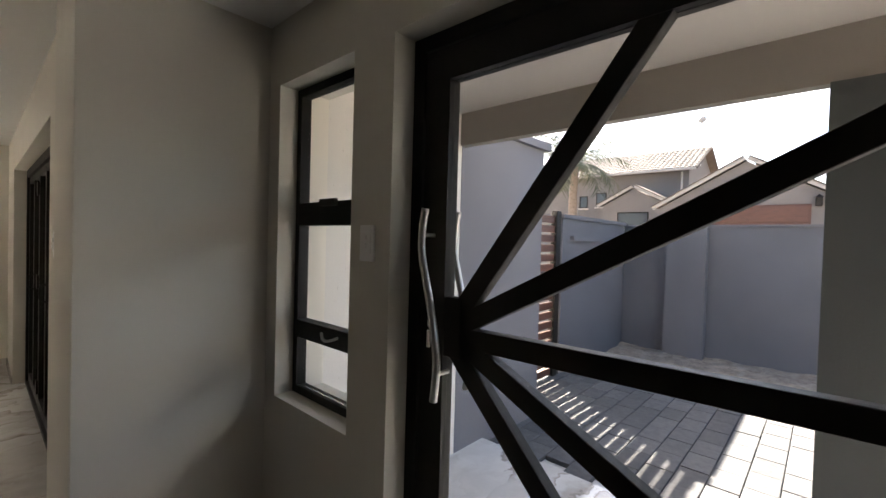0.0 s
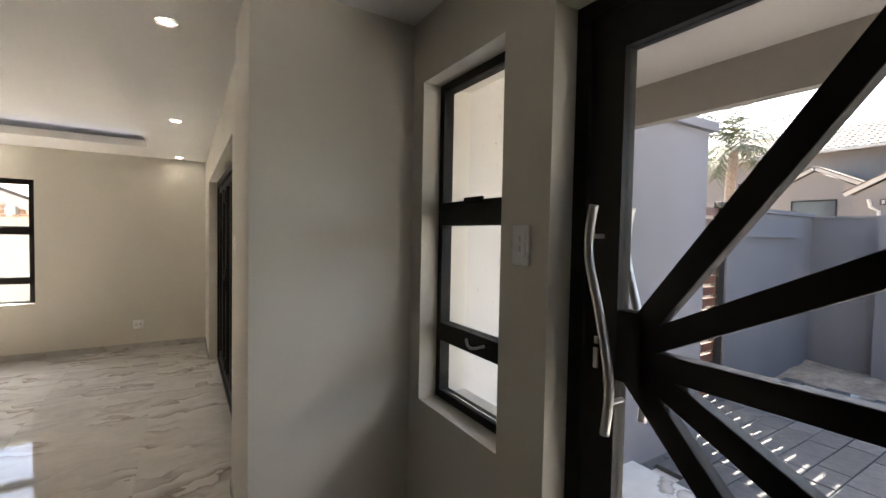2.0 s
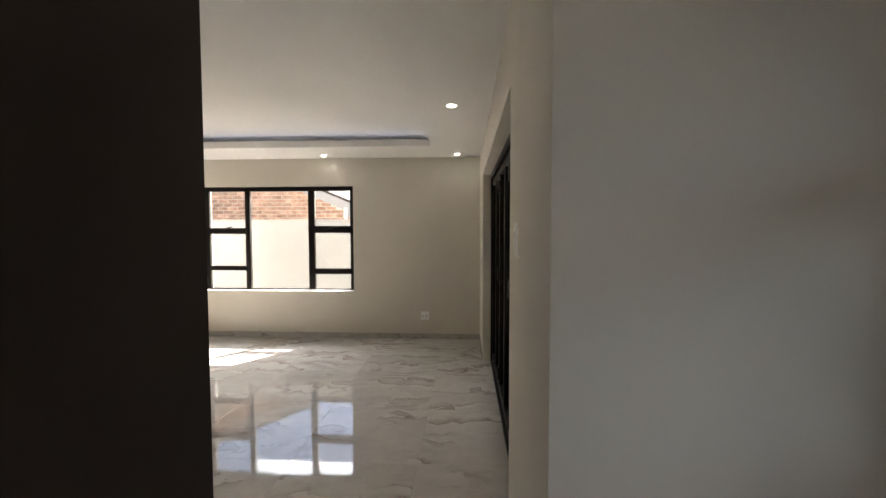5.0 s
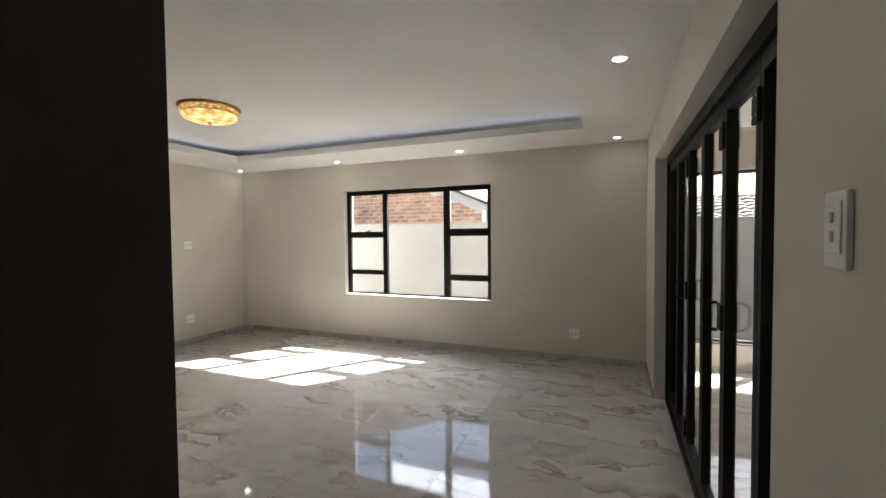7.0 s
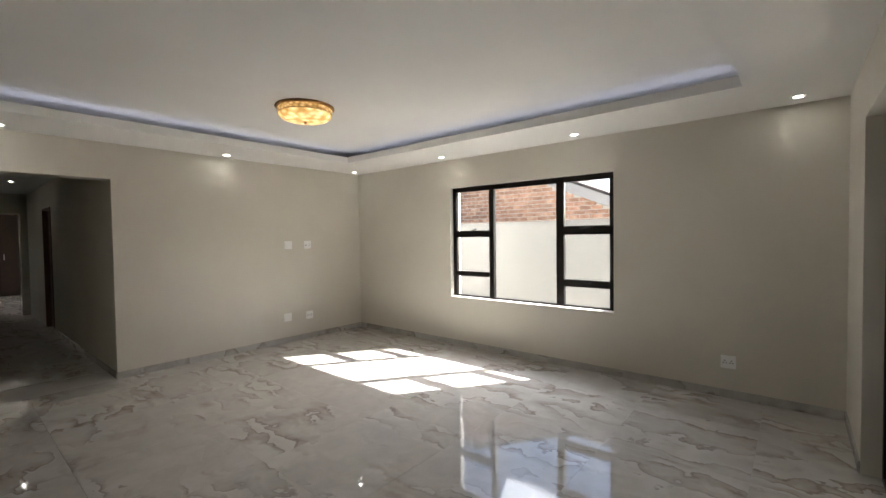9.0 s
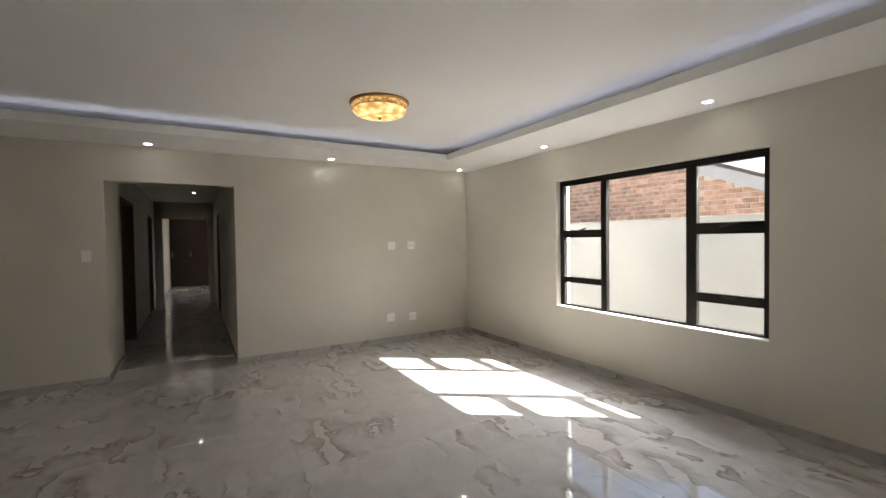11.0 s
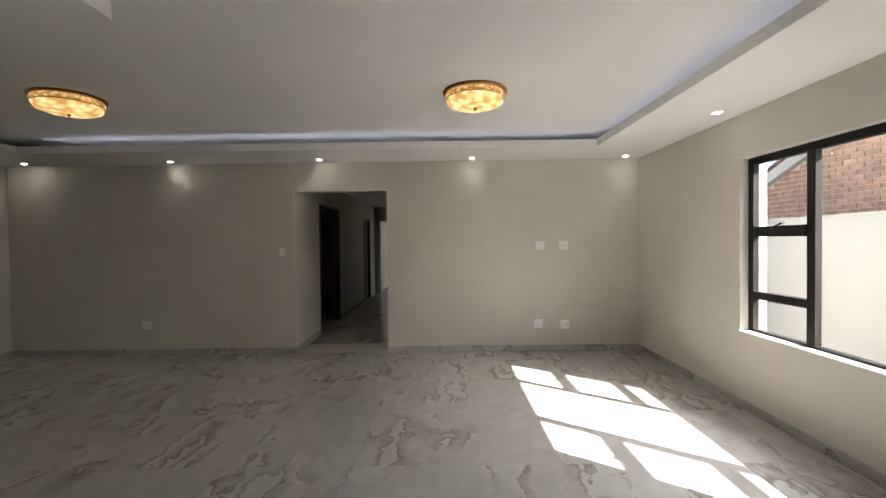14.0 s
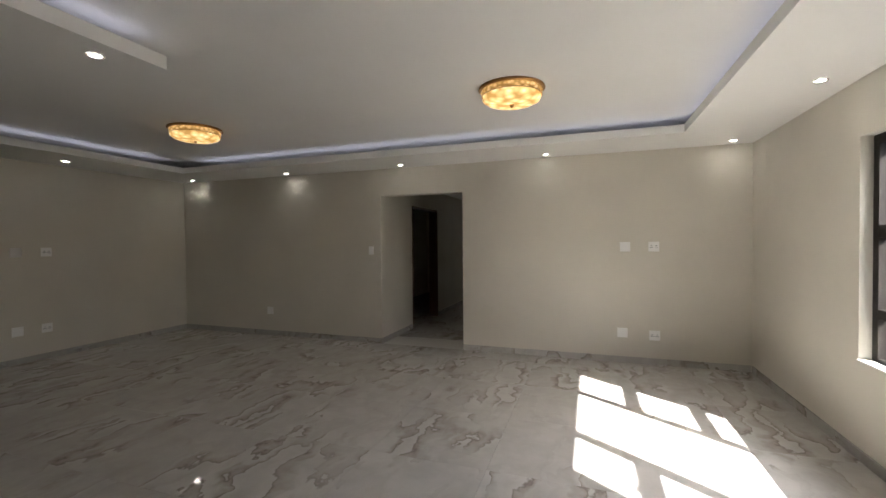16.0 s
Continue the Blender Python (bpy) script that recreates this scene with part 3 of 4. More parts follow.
# ---- patio behind the folding door ----
XQ, YQ = -6.6, 3.55
# The full-height north wall is unseen, added to keep sun off the patio.
patio_wall = structure("wall_patio", boxes(
    (XQ - 0.2, YN + 0.25, -0.1, XQ, YQ + 0.2, 0.26), (XQ - 0.2, YN + 0.25, 2.18, XQ, YQ + 0.2, 2.85),
    (XQ, YQ, -0.1, -1.55, YQ + 0.2, 2.85), (XQ, YN + 0.25, -0.1, XW - 0.0, YN + 0.35, 2.85)),
    WALL, "low cream patio walls with open window bays, added solid north side", "wall")
# The long eave and its hanging lip are added to shade the patio floor.
patio_roof = structure("ceiling_patio", boxes((XQ - 1.55, YN + 0.25, 2.62, -1.55, YQ + 0.2, 2.72), (XQ - 1.57, YN + 0.25, 2.44, XQ - 1.53, YQ + 0.2, 2.62)), CEIL, "white patio ceiling with an added deep eave", "ceiling")
patio_floor = structure("floor_patio", boxes((XQ, YN + 0.25, -0.12, -1.55, YQ, -0.012), (BX0, YN + 0.05, -0.12, BX1, YN + 0.25, -0.006)), TILE, "glossy tiled patio floor", "floor")
pw = thing("window_3", "dark aluminium sliding patio window", "window", kind="structure")
for a, c in ((YN + 0.36, 2.2), (2.2, YQ - 0.02)):
    part("window_frame", boxes((XQ - 0.12, a, 0.26, XQ - 0.07, a + 0.04, 2.18), (XQ - 0.12, c - 0.04, 0.26, XQ - 0.07, c, 2.18),
                               (XQ - 0.12, a + 0.04, 0.26, XQ - 0.07, c - 0.04, 0.30), (XQ - 0.12, a + 0.04, 2.14, XQ - 0.07, c - 0.04, 2.18)), FRAME, pw)
part("sill_track", box(XQ - 0.14, YN + 0.36, 0.262, XQ - 0.01, YQ - 0.02, 0.275), FRAME, pw)

# ---- porch ----
XS = -1.36
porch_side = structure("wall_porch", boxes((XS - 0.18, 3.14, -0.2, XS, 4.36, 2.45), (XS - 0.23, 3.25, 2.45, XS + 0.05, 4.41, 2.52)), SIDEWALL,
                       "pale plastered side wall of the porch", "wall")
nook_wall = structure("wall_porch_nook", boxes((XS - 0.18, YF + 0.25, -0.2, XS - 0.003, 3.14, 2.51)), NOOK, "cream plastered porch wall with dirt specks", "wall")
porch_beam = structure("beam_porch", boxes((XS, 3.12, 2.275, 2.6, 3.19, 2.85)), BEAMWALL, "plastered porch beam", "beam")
porch_ceiling = structure("ceiling_porch", boxes((XS - 0.18, YF + 0.25, 2.51, 2.6, 3.12, 2.62)), FASCIA, "grey-white porch ceiling", "ceiling")
porch_pillar = structure("pillar_porch", boxes((0.66, 3.1, -0.2, 1.16, 3.46, 2.275)), DARKGREY, "square dark grey plastered porch pillar", "pillar")
porch_floor = structure("floor_porch", boxes((XS, YF + 0.2, -0.2, 2.03, 3.5, -0.03)), TILE, "polished tiled porch floor", "floor")
ground = structure("ground", boxes((-400, -400, -0.6, 400, 600, -0.2)), SAND, "bare sandy ground", "ground")

# ---- ceiling fittings ----
def downlight():
    d = thing("downlight", "small lit round downlight with chrome rim", "downlight", group="ceiling downlights")
    part("rim", lathe([(0.030, -0.001), (0.034, -0.006), (0.042, -0.006), (0.045, -0.001)], 28), CHROME, d, smooth=True)
    part("lens", cylinder(0.030, -0.003, -0.0005, 24), LED, d)
    return d


SPOTS = [(-6.07, -4.72), (-6.07, -2.92), (-6.07, -1.12), (-6.07, 0.66), (-4.12, -4.72), (-2.18, -4.72), (-0.28, -4.72), (1.6, -4.72),
         (1.6, -2.92), (-3.88, 0.66), (-1.84, 0.66), (-2.04, -1.03)]
first = None
for x, y in SPOTS:
    m = pose(x, y, ZC)
    if first is None:
        first = downlight()
        first.matrix_world = m
    else:
        copy_thing(first, m)
    l = new("downlight_beam", bpy.data.lights.new("downlight_beam", "SPOT"))
    l.data.energy, l.data.spot_size, l.data.spot_blend, l.data.shadow_soft_size = 0.02, radians(150), 1.0, 0.03
    l.data.color = (1.0, 0.93, 0.82)
    l.matrix_world = pose(x, y, ZC - 0.012)
copy_thing(first, pose(-2.594, -8.93, 2.45))
l = new("downlight_beam", bpy.data.lights.new("downlight_beam", "SPOT"))
l.data.energy, l.data.spot_size, l.data.spot_blend, l.data.shadow_soft_size = 0.02, radians(150), 1.0, 0.03
l.matrix_world = pose(-2.594, -8.93, 2.438)


def ceiling_lamp():
    d = thing("ceiling_lamp", "round amber crystal ceiling lamp, lit", "ceiling lamp", group="ceiling lamps")
    part("base", lathe([(0.0, 0.0), (0.262, 0.0), (0.266, -0.012), (0.255, -0.02), (0.24, -0.02)], 56), BRASS, d, "brass ceiling plate", True)
    part("crystal_band", lathe([(0.238, -0.018), (0.246, -0.03), (0.242, -0.05), (0.236, -0.066)], 96, 0.008, 24), AMBER, d, "honey crystal side band", True)
    part("shade", lathe([(0.235, -0.066), (0.232, -0.088), (0.215, -0.106), (0.17, -0.122), (0.10, -0.130), (0.0, -0.133)], 96, 0.014, 12), AMBER_DISH, d, "lit amber crystal dish", True)
    part("band", lathe([(0.240, -0.062), (0.245, -0.066), (0.240, -0.070)], 56), BRASS, d, smooth=True)
    part("finial", lathe([(0.0, -0.128), (0.018, -0.132), (0.012, -0.142), (0.014, -0.15), (0.0, -0.16)], 16), BRASS, d, smooth=True)
    return d


lamp = ceiling_lamp()
lamp.matrix_world = pose(-4.03, -2.855, ZR)
copy_thing(lamp, pose(-0.63, -2.87, ZR, 0, 0, 20))

cove = thing("cove_light_strip", "violet-white LED strip behind the ceiling border", "light strip")
for a in ((TX0 - 0.10, TY0, TX0 - 0.085, TY2), (TX0, TY0 - 0.10, TX2 - 0.3, TY0 - 0.085), (TX2 + 0.085, TY0 + 0.3, TX2 + 0.10, TY1), (TX1 + 0.085, TY1 + 0.1, TX1 + 0.10, TY2)):
    part("strip", box(a[0], a[1], ZT + 0.001, a[2], a[3], ZT + 0.012), COVE, cove)

# ---- switches and sockets ----
def plate(name, label, m, w, h, kind_of):
    """A wall plate facing local -y, centred on the origin."""
    d = thing(name, label, "socket" if name == "socket" else "switch", m, "wall plates")
    part("plate", box(-w / 2, -0.010, -h / 2, w / 2, 0, h / 2, 0.003), PLASTIC, d)
    if kind_of == "socket":
        part("insert", box(-w * 0.42, -0.0125, -h * 0.38, w * 0.42, -0.0095, h * 0.30, 0.001), PLASTIC, d)
        for cx in (-w * 0.22, w * 0.22):
            for px, pz, r in ((cx, 0.010, 0.0045), (cx - 0.010, -0.008, 0.004), (cx + 0.010, -0.008, 0.004)):
                part("pin_hole", box(px - r, -0.0135, pz - r, px + r, -0.0124, pz + r), SLOT, d)
            part("rocker", box(cx - 0.008, -0.0165, h * 0.16, cx + 0.008, -0.0124, h * 0.26, 0.001), PLASTIC, d)
    elif kind_of == "switch":
        part("cover", box(-w * 0.36, -0.0135, -h * 0.30, w * 0.36, -0.0095, h * 0.38, 0.002), PLASTIC, d)
        for cz in (h * 0.16, -h * 0.08):
            part("rocker", box(-0.007, -0.019, cz - 0.009, 0.007, -0.0132, cz + 0.009, 0.002), PLASTIC, d)
    return d


for x, z, k in ((-5.02, 1.39, ""), (-5.33, 1.39, "socket"), (-4.99, 0.36, ""), (-5.34, 0.345, "socket"), (0.22, 0.39, "")):
    plate("socket", "square white plastic wall socket" if k else "square white blank wall plate", pose(x, YS, z, 0, 0, 180), 0.115, 0.115, k)
plate("light_switch", "white plastic light switch on painted wall", pose(-1.61, YS, 1.35, 0, 0, 180), 0.075, 0.12, "switch")
for y, z, k in ((-2.61, 1.38, ""), (-2.92, 1.38, "socket"), (-2.61, 0.405, ""), (-2.91, 0.40, "socket")):
    plate("socket", "square white plastic wall socket", pose(XE, y, z, 0, 0, -90), 0.115, 0.115, k)
plate("socket", "square white plastic wall socket", pose(XW, 0.2, 0.325, 0, 0, 90), 0.115, 0.115, "socket")
plate("light_switch", "white two-lever light switch beside the door", pose(-0.500, YF, 1.553), 0.075, 0.125, "switch")
plate("light_switch", "tall white light switch by the folding door", pose(-2.02, YN, 1.5, 0, 0, 0), 0.075, 0.125, "switch")

# ---- outside: west boundary and neighbour ----
XB = -8.2
# Unseen concrete strip, added so that light bounced off the ground is pale grey.
pave_west = structure("bounce_strip_west", boxes((XB, -18, -0.2, XW - 0.23, 9, -0.1)), CONCRETE, "unseen grey concrete strip, added for bounced light", "paving")
boundary_west = structure("wall_boundary_west", boxes((XB - 0.2, -18, -0.2, XB, 9, 1.69), (XB - 0.22, -18, 1.69, XB + 0.02, 9, 1.715)), WHITEWALL, "pale plastered boundary wall", "wall")


def gable_house():
    """Neighbour's face-brick gable with a pale barge board."""
    d = thing("brick_house", "face-brick gable house with pale barge boards", "house")
    x, apex_y, apex_z, pitch, half = -10.0, -5.3, 3.42, 0.416, 6.0
    bm = bmesh.new()
    pr = [(apex_y - half, -0.2), (apex_y + half, -0.2), (apex_y + half, apex_z - pitch * half), (apex_y, apex_z), (apex_y - half, apex_z - pitch * half)]
    fa = [bm.verts.new((x - 0.012, y, z)) for y, z in pr]
    ba = [bm.verts.new((x - 5.0, y, z)) for y, z in pr]
    bm.faces.new(fa)
    bm.faces.new(ba[::-1])
    for i in range(5):
        bm.faces.new((fa[i], fa[(i + 1) % 5], ba[(i + 1) % 5], ba[i]))
    part("wall", bm, MORTAR, d)
    ang = math.degrees(math.atan(pitch))
    for s in (-1, 1):
        m = pose(0, apex_y, apex_z, -s * ang, 0, 0)
        part("barge_board", box(x - 0.02, min(0, s * 6.8), -0.06, x + 0.10, max(0, s * 6.8), 0.13, 0.006, m), FASCIA, d)
        part("roof", box(x - 5.4, min(0, s * 6.8), 0.132, x + 0.14, max(0, s * 6.8), 0.19, 0.01, m), ROOFTILE, d)
    part("gutter", box(x - 0.3, -1.99, 1.79, x + 0.16, -1.84, 1.94, 0.01), FASCIA, d, "pale gutter end")
    part("gutter_bracket", box(x + 0.161, -1.95, 1.76, x + 0.18, -1.88, 2.02, 0.004), STEEL, d)
    return d, x, apex_y, apex_z, pitch


house, hx, hy, hz, hp = gable_house()

# ---- outside: yard, gate and street side ----
bed = structure("pavement", boxes((-1.9, 3.5, -0.2, 7.0, 7.1, -0.115), (2.05, 1.9, -0.2, 7.0, 3.5, -0.115)), GROUT, "grey brick-paved yard", "paving")
yard_wall = structure("wall_yard", boxes(
    (-7.5, 7.9, -0.2, 7, 8.1, 1.88), (-1.12, 7.72, -0.2, -0.6, 7.9, 1.87), (-2.0, 5.69, -0.2, -1.8, 7.9, 1.9),
    (-1.8, 5.9, 1.62, -1.74, 7.4, 1.68), (-2.03, 5.66, 1.9, -1.77, 7.9, 1.95), (-7.5, 7.87, 1.88, 6, 8.13, 1.91), (7.0, 1.9, -0.2, 7.2, 7.9, 1.9)),
    GREYWALL, "grey plastered yard wall with pilaster", "wall")


def soil_strip():
    """Uneven bare soil along the foot of the yard wall."""
    bm = bmesh.new()
    bmesh.ops.create_grid(bm, x_segments=90, y_segments=12, size=0.5)
    for v in bm.verts:
        x, y = -1.8 + (v.co.x + 0.5) * 8.8, 6.98 + (v.co.y + 0.5) * 0.94
        v.co = (x, y, -0.11 + 0.10 * (y - 6.98) + 0.05 * noise.noise((x * 3, y * 3, 0)) + 0.02 * noise.noise((x * 14, y * 14, 3)))
    structure("ground_bed", bm, SAND, "bare brown soil along the wall foot", "ground")


soil_strip()


def slat_gate():
    g = thing("slatted_gate", "red-brown slatted timber gate with dark frame", "gate")
    x = -1.84
    part("post", box(x - 0.04, 5.53, -0.2, x + 0.04, 5.645, 1.98, 0.006), FRAME, g)
    part("post", box(x - 0.04, 4.38, -0.2, x + 0.04, 4.44, 1.98, 0.006), FRAME, g)
    z = -0.06
    while z < 1.88:
        part("slat", box(x - 0.012, 4.44, z, x + 0.012, 5.53, z + 0.085, 0.004), WOOD, g)
        z += 0.118


slat_gate()


def palm(x, y, trunk_h):
    t = thing("palm_tree", "feathery palm with a smooth pale trunk", "tree", pose(x, y, -0.2))
    part("trunk", tube([(0.05 * math.sin(i * 0.7), 0, trunk_h * i / 10) for i in range(11)], lambda u: 0.24 - 0.10 * u, 14), BARK, t, smooth=True)
    crown = bmesh.new()
    rnd = random.Random(4)
    for k in range(34):
        az, rise = k * 2.399, rnd.uniform(-0.1, 1.35)
        length = rnd.uniform(1.8, 2.5)
        last = Vector((0, 0, trunk_h - 0.1))
        d = Vector((math.cos(az) * math.cos(rise), math.sin(az) * math.cos(rise), math.sin(rise)))
        for i in range(22):
            nxt = last + d * (length / 22)
            side = d.cross(Vector((0, 0, 1))).normalized()
            for s in (-1, 1):
                ll = 0.62 * (0.35 + 1.3 * (i / 22) * (1.15 - i / 22) * 1.8)
                tip = last + (side * s * 0.75 + d * 0.55 + Vector((rnd.uniform(-0.15, 0.15), rnd.uniform(-0.15, 0.15), rnd.uniform(-0.7, -0.1)))) * ll
                wv = d * 0.030
                a, b, c = crown.verts.new(last - wv), crown.verts.new(last + wv), crown.verts.new(tip)
                crown.faces.new((a, b, c))
            up = Vector((0, 0, 0.008))
            q = [crown.verts.new(v) for v in (last - up, nxt - up, nxt + up, last + up)]
            crown.faces.new(q)
            d = (d + Vector((0, 0, -0.075))).normalized()
            last = nxt
    part("crown", crown, LEAF, t, "drooping feathery fronds")


palm(-7.3, 17.7, 5.2)


def tiled_slope(parent, m, w, l, across=0.30, along=0.34, stuff=False):
    """A roof slope of w by l metres with rows of rounded tiles, from the eave at local y = 0 up to y = l."""
    bm = bmesh.new()
    nx, ny = int(w / across), int(l / along)
    for j in range(ny):
        for i in range(nx):
            x0, y0 = i * across, j * along
            for k in range(3):
                xa, xb = x0 + across * k / 3, x0 + across * (k + 1) / 3
                ha, hb = (0.0, 0.035, 0.035, 0.0)[k], (0.0, 0.035, 0.035, 0.0)[k + 1]
                v = [bm.verts.new(m @ Vector(p)) for p in ((xa, y0, ha + 0.035), (xb, y0, hb + 0.035), (xb, y0 + along, hb + 0.01), (xa, y0 + along, ha + 0.01),
                                                            (xa, y0, ha), (xb, y0, hb))]
                bm.faces.new(v[:4])
                bm.faces.new((v[0], v[4], v[5], v[1]))
    return tagged(part("roof", bm, ROOFTILE, parent), "clay tiled roof")


def far_window(parent, x0, x1, y, z0, z1):
    w = part("window", boxes((x0, y - 0.03, z0, x0 + 0.06, y + 0.02, z1), (x1 - 0.06, y - 0.03, z0, x1, y + 0.02, z1), (x0 + 0.06, y - 0.03, z1 - 0.06, x1 - 0.06, y + 0.02, z1),
                             (x0 + 0.06, y - 0.03, z0, x1 - 0.06, y + 0.02, z0 + 0.06)), FRAME, parent)
    part("pane", box(x0 + 0.06, y - 0.01, z0 + 0.06, x1 - 0.06, y + 0.01, z1 - 0.06), PANE, w)
    part("sill", box(x0 - 0.05, y - 0.1, z0 - 0.09, x1 + 0.05, y - 0.001, z0 - 0.01), FASCIA, w)


def prism(x0, x1, y0, y1, z0, ze, za):
    """A block with a gable facing -y."""
    bm = bmesh.new()
    xm = (x0 + x1) / 2
    pr = [(x0, z0), (x1, z0), (x1, ze), (xm, za), (x0, ze)]
    fa = [bm.verts.new((x, y0, z)) for x, z in pr]
    ba = [bm.verts.new((x, y1, z)) for x, z in pr]
    bm.faces.new(fa)
    bm.faces.new(ba[::-1])
    for i in range(5):
        bm.faces.new((fa[i], fa[(i + 1) % 5], ba[(i + 1) % 5], ba[i]))
    return bm


def gable_trim(parent, x0, x1, y, ze, za, depth):
    xm = (x0 + x1) / 2
    for xe, s in ((x0, 1), (x1, -1)):
        ln = math.hypot(xm - xe, za - ze) + 0.25
        ang = math.degrees(math.atan2(za - ze, abs(xm - xe)))
        m = pose(xm, 0, za + 0.02, 0, s * -ang, 0)
        part("barge_board", box(-s * ln if s > 0 else 0, y - 0.15, 0.03, 0 if s > 0 else ln, y - 0.05, 0.16, 0.01, m), FASCIA, parent)
        part("roof", box(-s * ln if s > 0 else 0, y - 0.2, 0.161, 0 if s > 0 else ln, y + depth, 0.20, 0.01, m), ROOFTILE, parent)


def two_storey_house():
    h = thing("house", "two-storey cream plastered house with tiled roof", "house")
    y = 25.0
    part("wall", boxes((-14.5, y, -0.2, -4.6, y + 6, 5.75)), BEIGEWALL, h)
    bm = bmesh.new()
    v = [bm.verts.new(p) for p in ((-4.6, y, 5.75), (-4.6, y + 6, 5.75), (-4.6, y + 3, 7.2))]
    bm.faces.new(v)
    w = [bm.verts.new((p.co.x - 0.15, p.co.y, p.co.z)) for p in v]
    bm.faces.new(w[::-1])
    part("gable", bm, BEIGEWALL, h)
    ang = math.degrees(math.atan2(1.65, 3.45))
    tiled_slope(h, pose(-14.8, y - 0.45, 5.57, ang, 0, 0), 10.7, 3.84, 0.26, 0.36)
    part("roof_deck", box(-14.8, 0, -0.08, -4.15, 3.83, -0.01, 0, pose(0, y - 0.45, 5.57, ang, 0, 0)), ROOFTILE, h)
    part("roof_deck", box(-14.8, -3.83, -0.08, -4.15, 0, -0.01, 0, pose(0, y + 6.45, 5.57, -ang, 0, 0)), ROOFTILE, h)
    part("gutter", box(-14.8, y - 0.58, 5.45, -4.2, y - 0.44, 5.57, 0.02), FASCIA, h)
    part("downpipe", tube([(-4.9, y - 0.08, 5.45), (-4.9, y - 0.08, 0.0)], 0.05, 10), FASCIA, h)
    for x0, x1, z0, z1 in ((-10.35, -9.85, 3.75, 4.45), (-9.35, -8.75, 3.8, 4.6), (-10.35, -9.85, 2.0, 2.75), (-9.35, -8.75, 2.0, 2.8)):
        far_window(h, x0, x1, y, z0, z1)
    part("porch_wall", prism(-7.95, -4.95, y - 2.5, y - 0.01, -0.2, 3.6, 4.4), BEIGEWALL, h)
    gable_trim(h, -7.95, -4.95, y - 2.5, 3.6, 4.4, 2.4)
    far_window(h, -7.2, -5.72, y - 2.5, 1.2, 3.25)


def garage_house():
    h = thing("house", "cream plastered garage house with brown door", "house")
    y = 20.0
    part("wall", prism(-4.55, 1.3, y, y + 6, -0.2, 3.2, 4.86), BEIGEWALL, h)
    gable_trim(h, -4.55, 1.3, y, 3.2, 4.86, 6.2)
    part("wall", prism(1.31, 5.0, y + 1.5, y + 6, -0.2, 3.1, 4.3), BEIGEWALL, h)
    d = part("garage_door", box(-2.67, y - 0.04, -0.2, 0.26, y + 0.02, 3.2, 0.01), WOOD, h, "red-brown panelled garage door")
    for i in range(5):
        part("panel", box(-2.62, y - 0.065, 0.05 + i * 0.63, 0.21, y - 0.041, 0.62 + i * 0.63, 0.01), WOOD, d)
    w = part("wall_lantern", box(0.35, y - 0.22, 3.1, 0.55, y - 0.02, 3.4, 0.03), FRAME, h, "small dark wall lantern")
    part("cap", lathe([(0.0, 0.13), (0.04, 0.08), (0.14, 0.0), (0.0, 0.0)], 12), FRAME, w).matrix_local = pose(0.45, y - 0.13, 3.4)
    sign = part("number_plate", box(-3.95, y - 0.05, 2.80, -3.45, y - 0.005, 3.0, 0.01), SLOT, h, "dark plate with pale unreadable digits")
    for i in range(4):
        part("digit", box(-3.90 + i * 0.115, y - 0.058, 2.84, -3.83 + i * 0.115, y - 0.0505, 2.96), FASCIA, sign)
    part("downpipe", tube([(-4.2, y - 0.1, 3.0), (-4.15, y - 0.1, 2.75), (-3.95, y - 0.1, 2.6), (-3.95, y - 0.1, 0.0)], 0.05, 8), FASCIA, h)


two_storey_house()
garage_house()

# satellite-style disc on a mast, above the far roof
dish = thing("satellite_dish", "small pale dish on a thin mast", "antenna", pose(-4.5, 27, 6.9))
part("mast", tube([(0, 0, -0.9), (0, 0, 1.4)], 0.02, 8), STEEL, dish)
part("dish", lathe([(0.0, 0.05), (0.12, 0.03), (0.2, -0.02)], 20), FASCIA, dish).matrix_local = pose(0, -0.05, 1.6, 80, 0, 0)

# neighbour's tiled roof seen over the boundary wall from the patio
nb = thing("house", "neighbouring house with grey clay tiled roof", "house")
part("wall", box(-19, 2.5, -0.2, -12.2, 13, 1.8), WHITEWALL, nb)
tiled_slope(nb, pose(-11.8, 2.2, 1.65, 0, 0, 90) @ pose(0, 0, 0, 20, 0, 0), 11.0, 2.45, 0.22, 0.26)

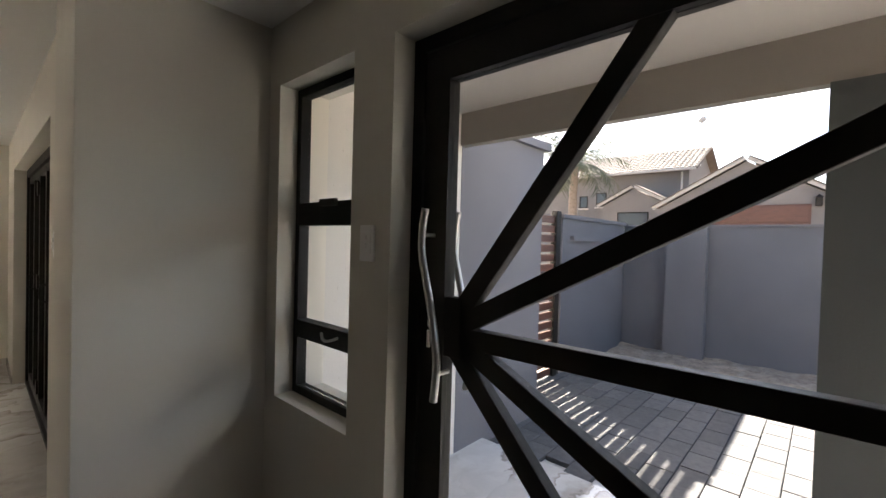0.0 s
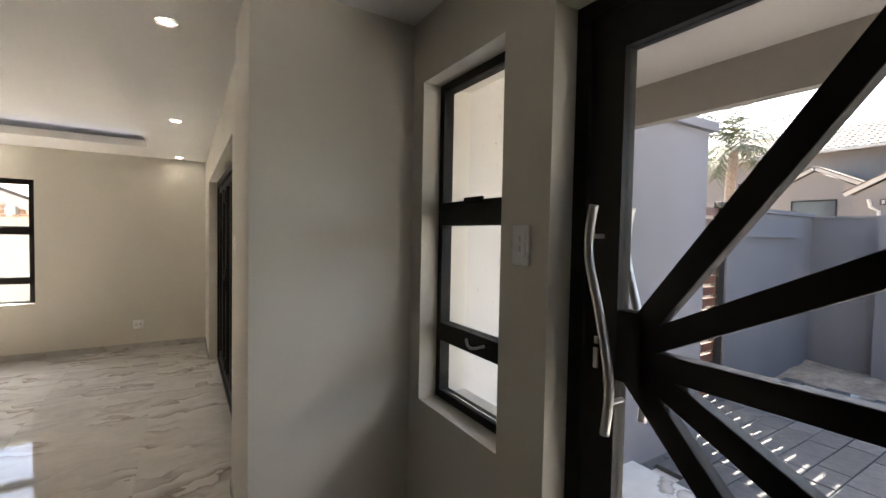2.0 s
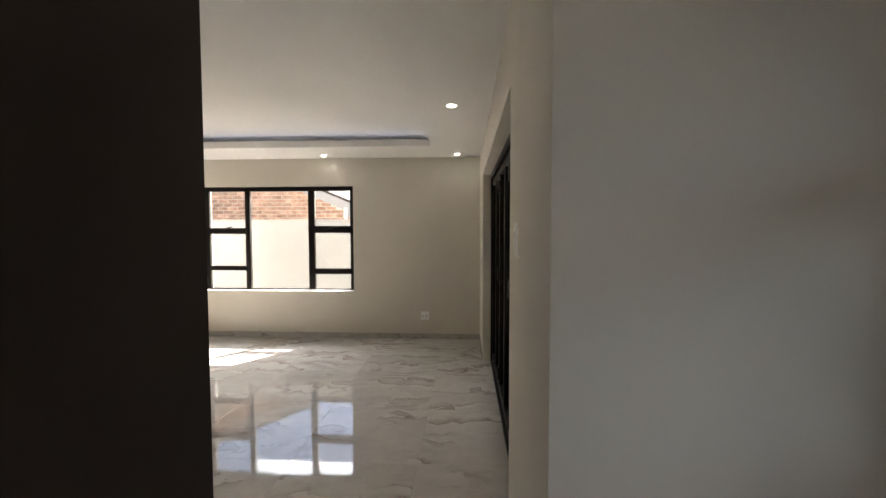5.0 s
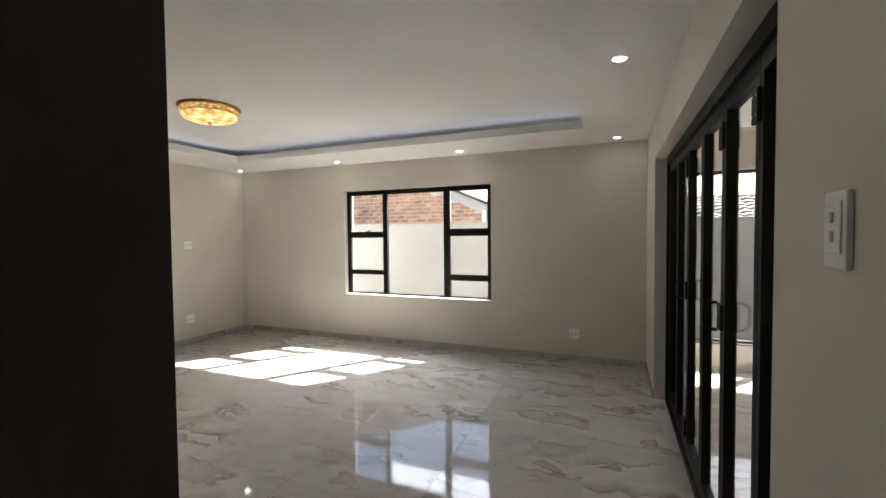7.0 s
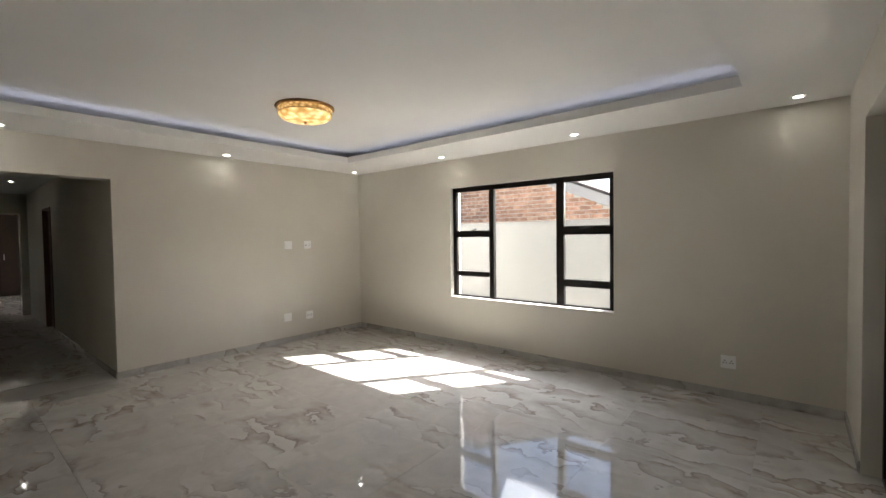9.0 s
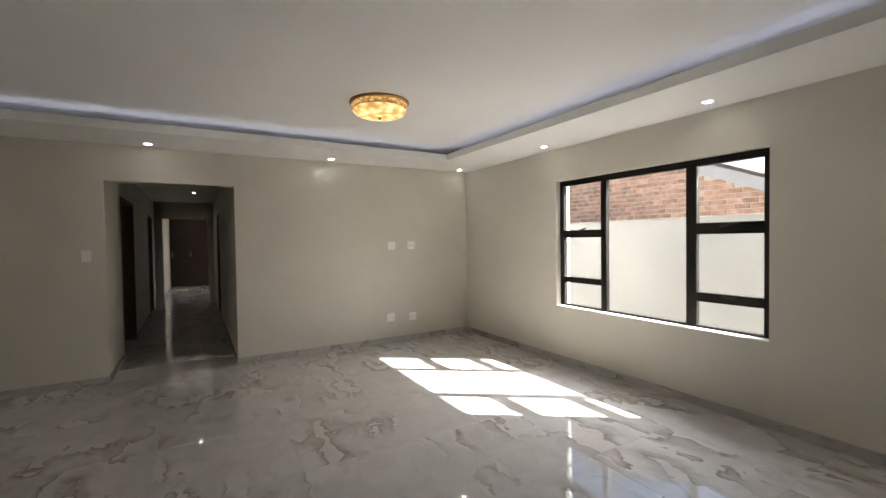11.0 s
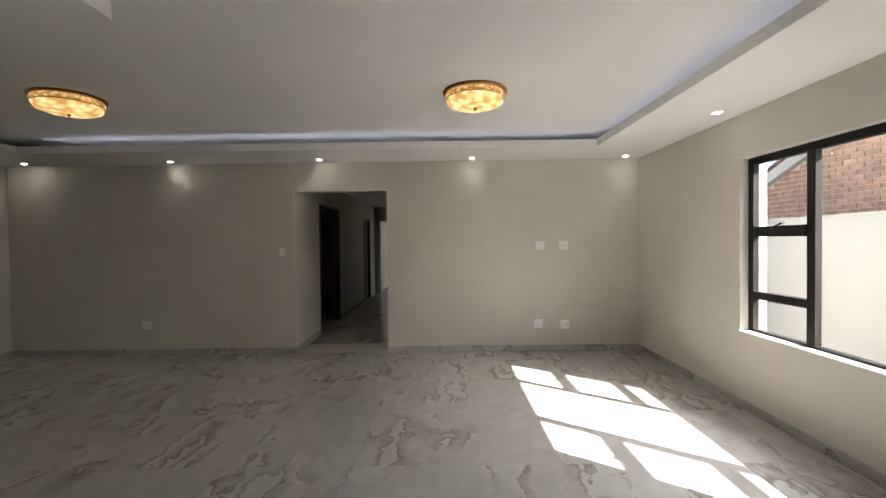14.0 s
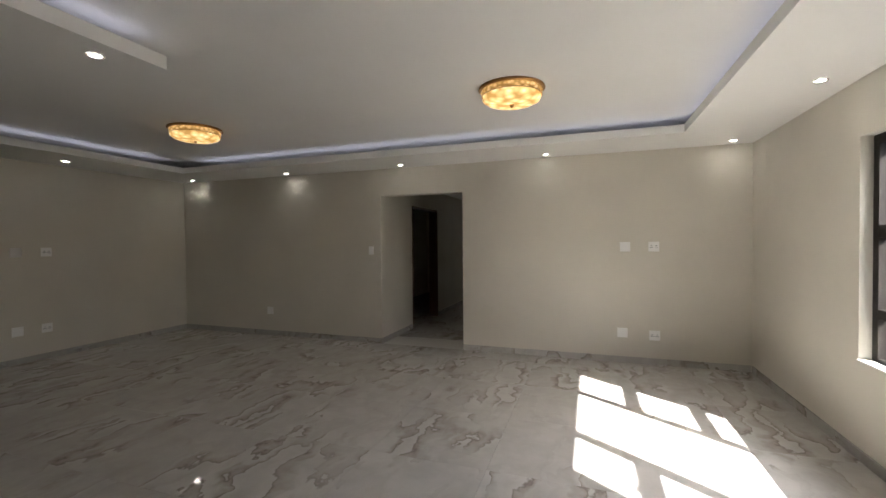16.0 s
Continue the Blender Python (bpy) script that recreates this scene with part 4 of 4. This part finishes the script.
# ---- floor tiles: one object a tile, sharing two meshes ----
def tile_grid(parent, x_start, y_start, nx, ny, s, x0, x1, y0, y1):
    full = mesh_of("tile", box(-s / 2 + 0.001, -s / 2 + 0.001, -0.01, s / 2 - 0.001, s / 2 - 0.001, 0.0), TILE)
    for i in range(nx):
        for j in range(ny):
            ax, ay = x_start + i * s, y_start + j * s
            bx, by = ax + s, ay + s
            ca, cb, cc, cd = max(ax, x0), min(bx, x1), max(ay, y0), min(by, y1)
            if cb - ca < 0.02 or cd - cc < 0.02:
                continue
            if (ca, cb, cc, cd) == (ax, bx, ay, by):
                ob = new("tile", full)
                ob.location = (ax + s / 2, ay + s / 2, 0)
                ob.parent = parent
            else:
                part("tile", box(ca + 0.001, cc + 0.001, -0.01, cb - 0.001, cd - 0.001, 0.0), TILE, parent)


S = 0.84
tile_grid(floor, -6.51, -5.42, 11, 9, S, XW, XE, YS, YF + 0.1)
tile_grid(floor, -6.51, -5.42 - 8 * S, 11, 8, S, PX0, PX1, -11.9, YS)

# ---- pavers in the yard ----
def pavers(parent):
    w, l, gap = 0.20, 0.30, 0.006
    me = mesh_of("paver", box(-w / 2 + gap / 2, -l / 2 + gap / 2, -0.05, w / 2 - gap / 2, l / 2 - gap / 2, 0.0, 0.006), PAVER)
    rnd = random.Random(9)
    for i in range(24):
        for j in range(12):
            x, y = -1.8 + i * w, 3.7 + j * l + (i % 2) * l / 2
            if x > 2.9 or y > 6.95:
                continue
            ob = new("paver", me)
            ob.location = (x, y, -0.08 + rnd.uniform(-0.003, 0.003))
            ob.parent = parent


pavers(bed)

# ---- bricks of the neighbour's gable ----
def bricks(parent):
    bl, bh, gap = 0.23, 0.085, 0.012
    me = mesh_of("brick", box(-0.03, -bl / 2 + gap / 2, -bh / 2 + gap / 2, 0.0, bl / 2 - gap / 2, bh / 2 - gap / 2, 0.004), BRICK)
    rest = bmesh.new()
    rows = int((hz - 1.5) / bh) + 1
    for r in range(rows):
        z = 1.50 + r * bh
        for k in range(-30, 30):
            y = hy + (k + 0.5 * (r % 2)) * bl
            if z + bh / 2 > hz - hp * (abs(y - hy) + bl / 2) or y > -1.0 or y < -9.5:
                continue
            if -6.2 < y < -2.2:
                ob = new("brick", me)
                ob.location = (hx, y, z)
                ob.parent = parent
            else:
                add_box(rest, hx - 0.03, y - bl / 2 + gap / 2, z - bh / 2 + gap / 2, hx, y + bl / 2 - gap / 2, z + bh / 2 - gap / 2)
    tagged(part("brickwork", rest, BRICK, parent), kind="stuff")


bricks(house)
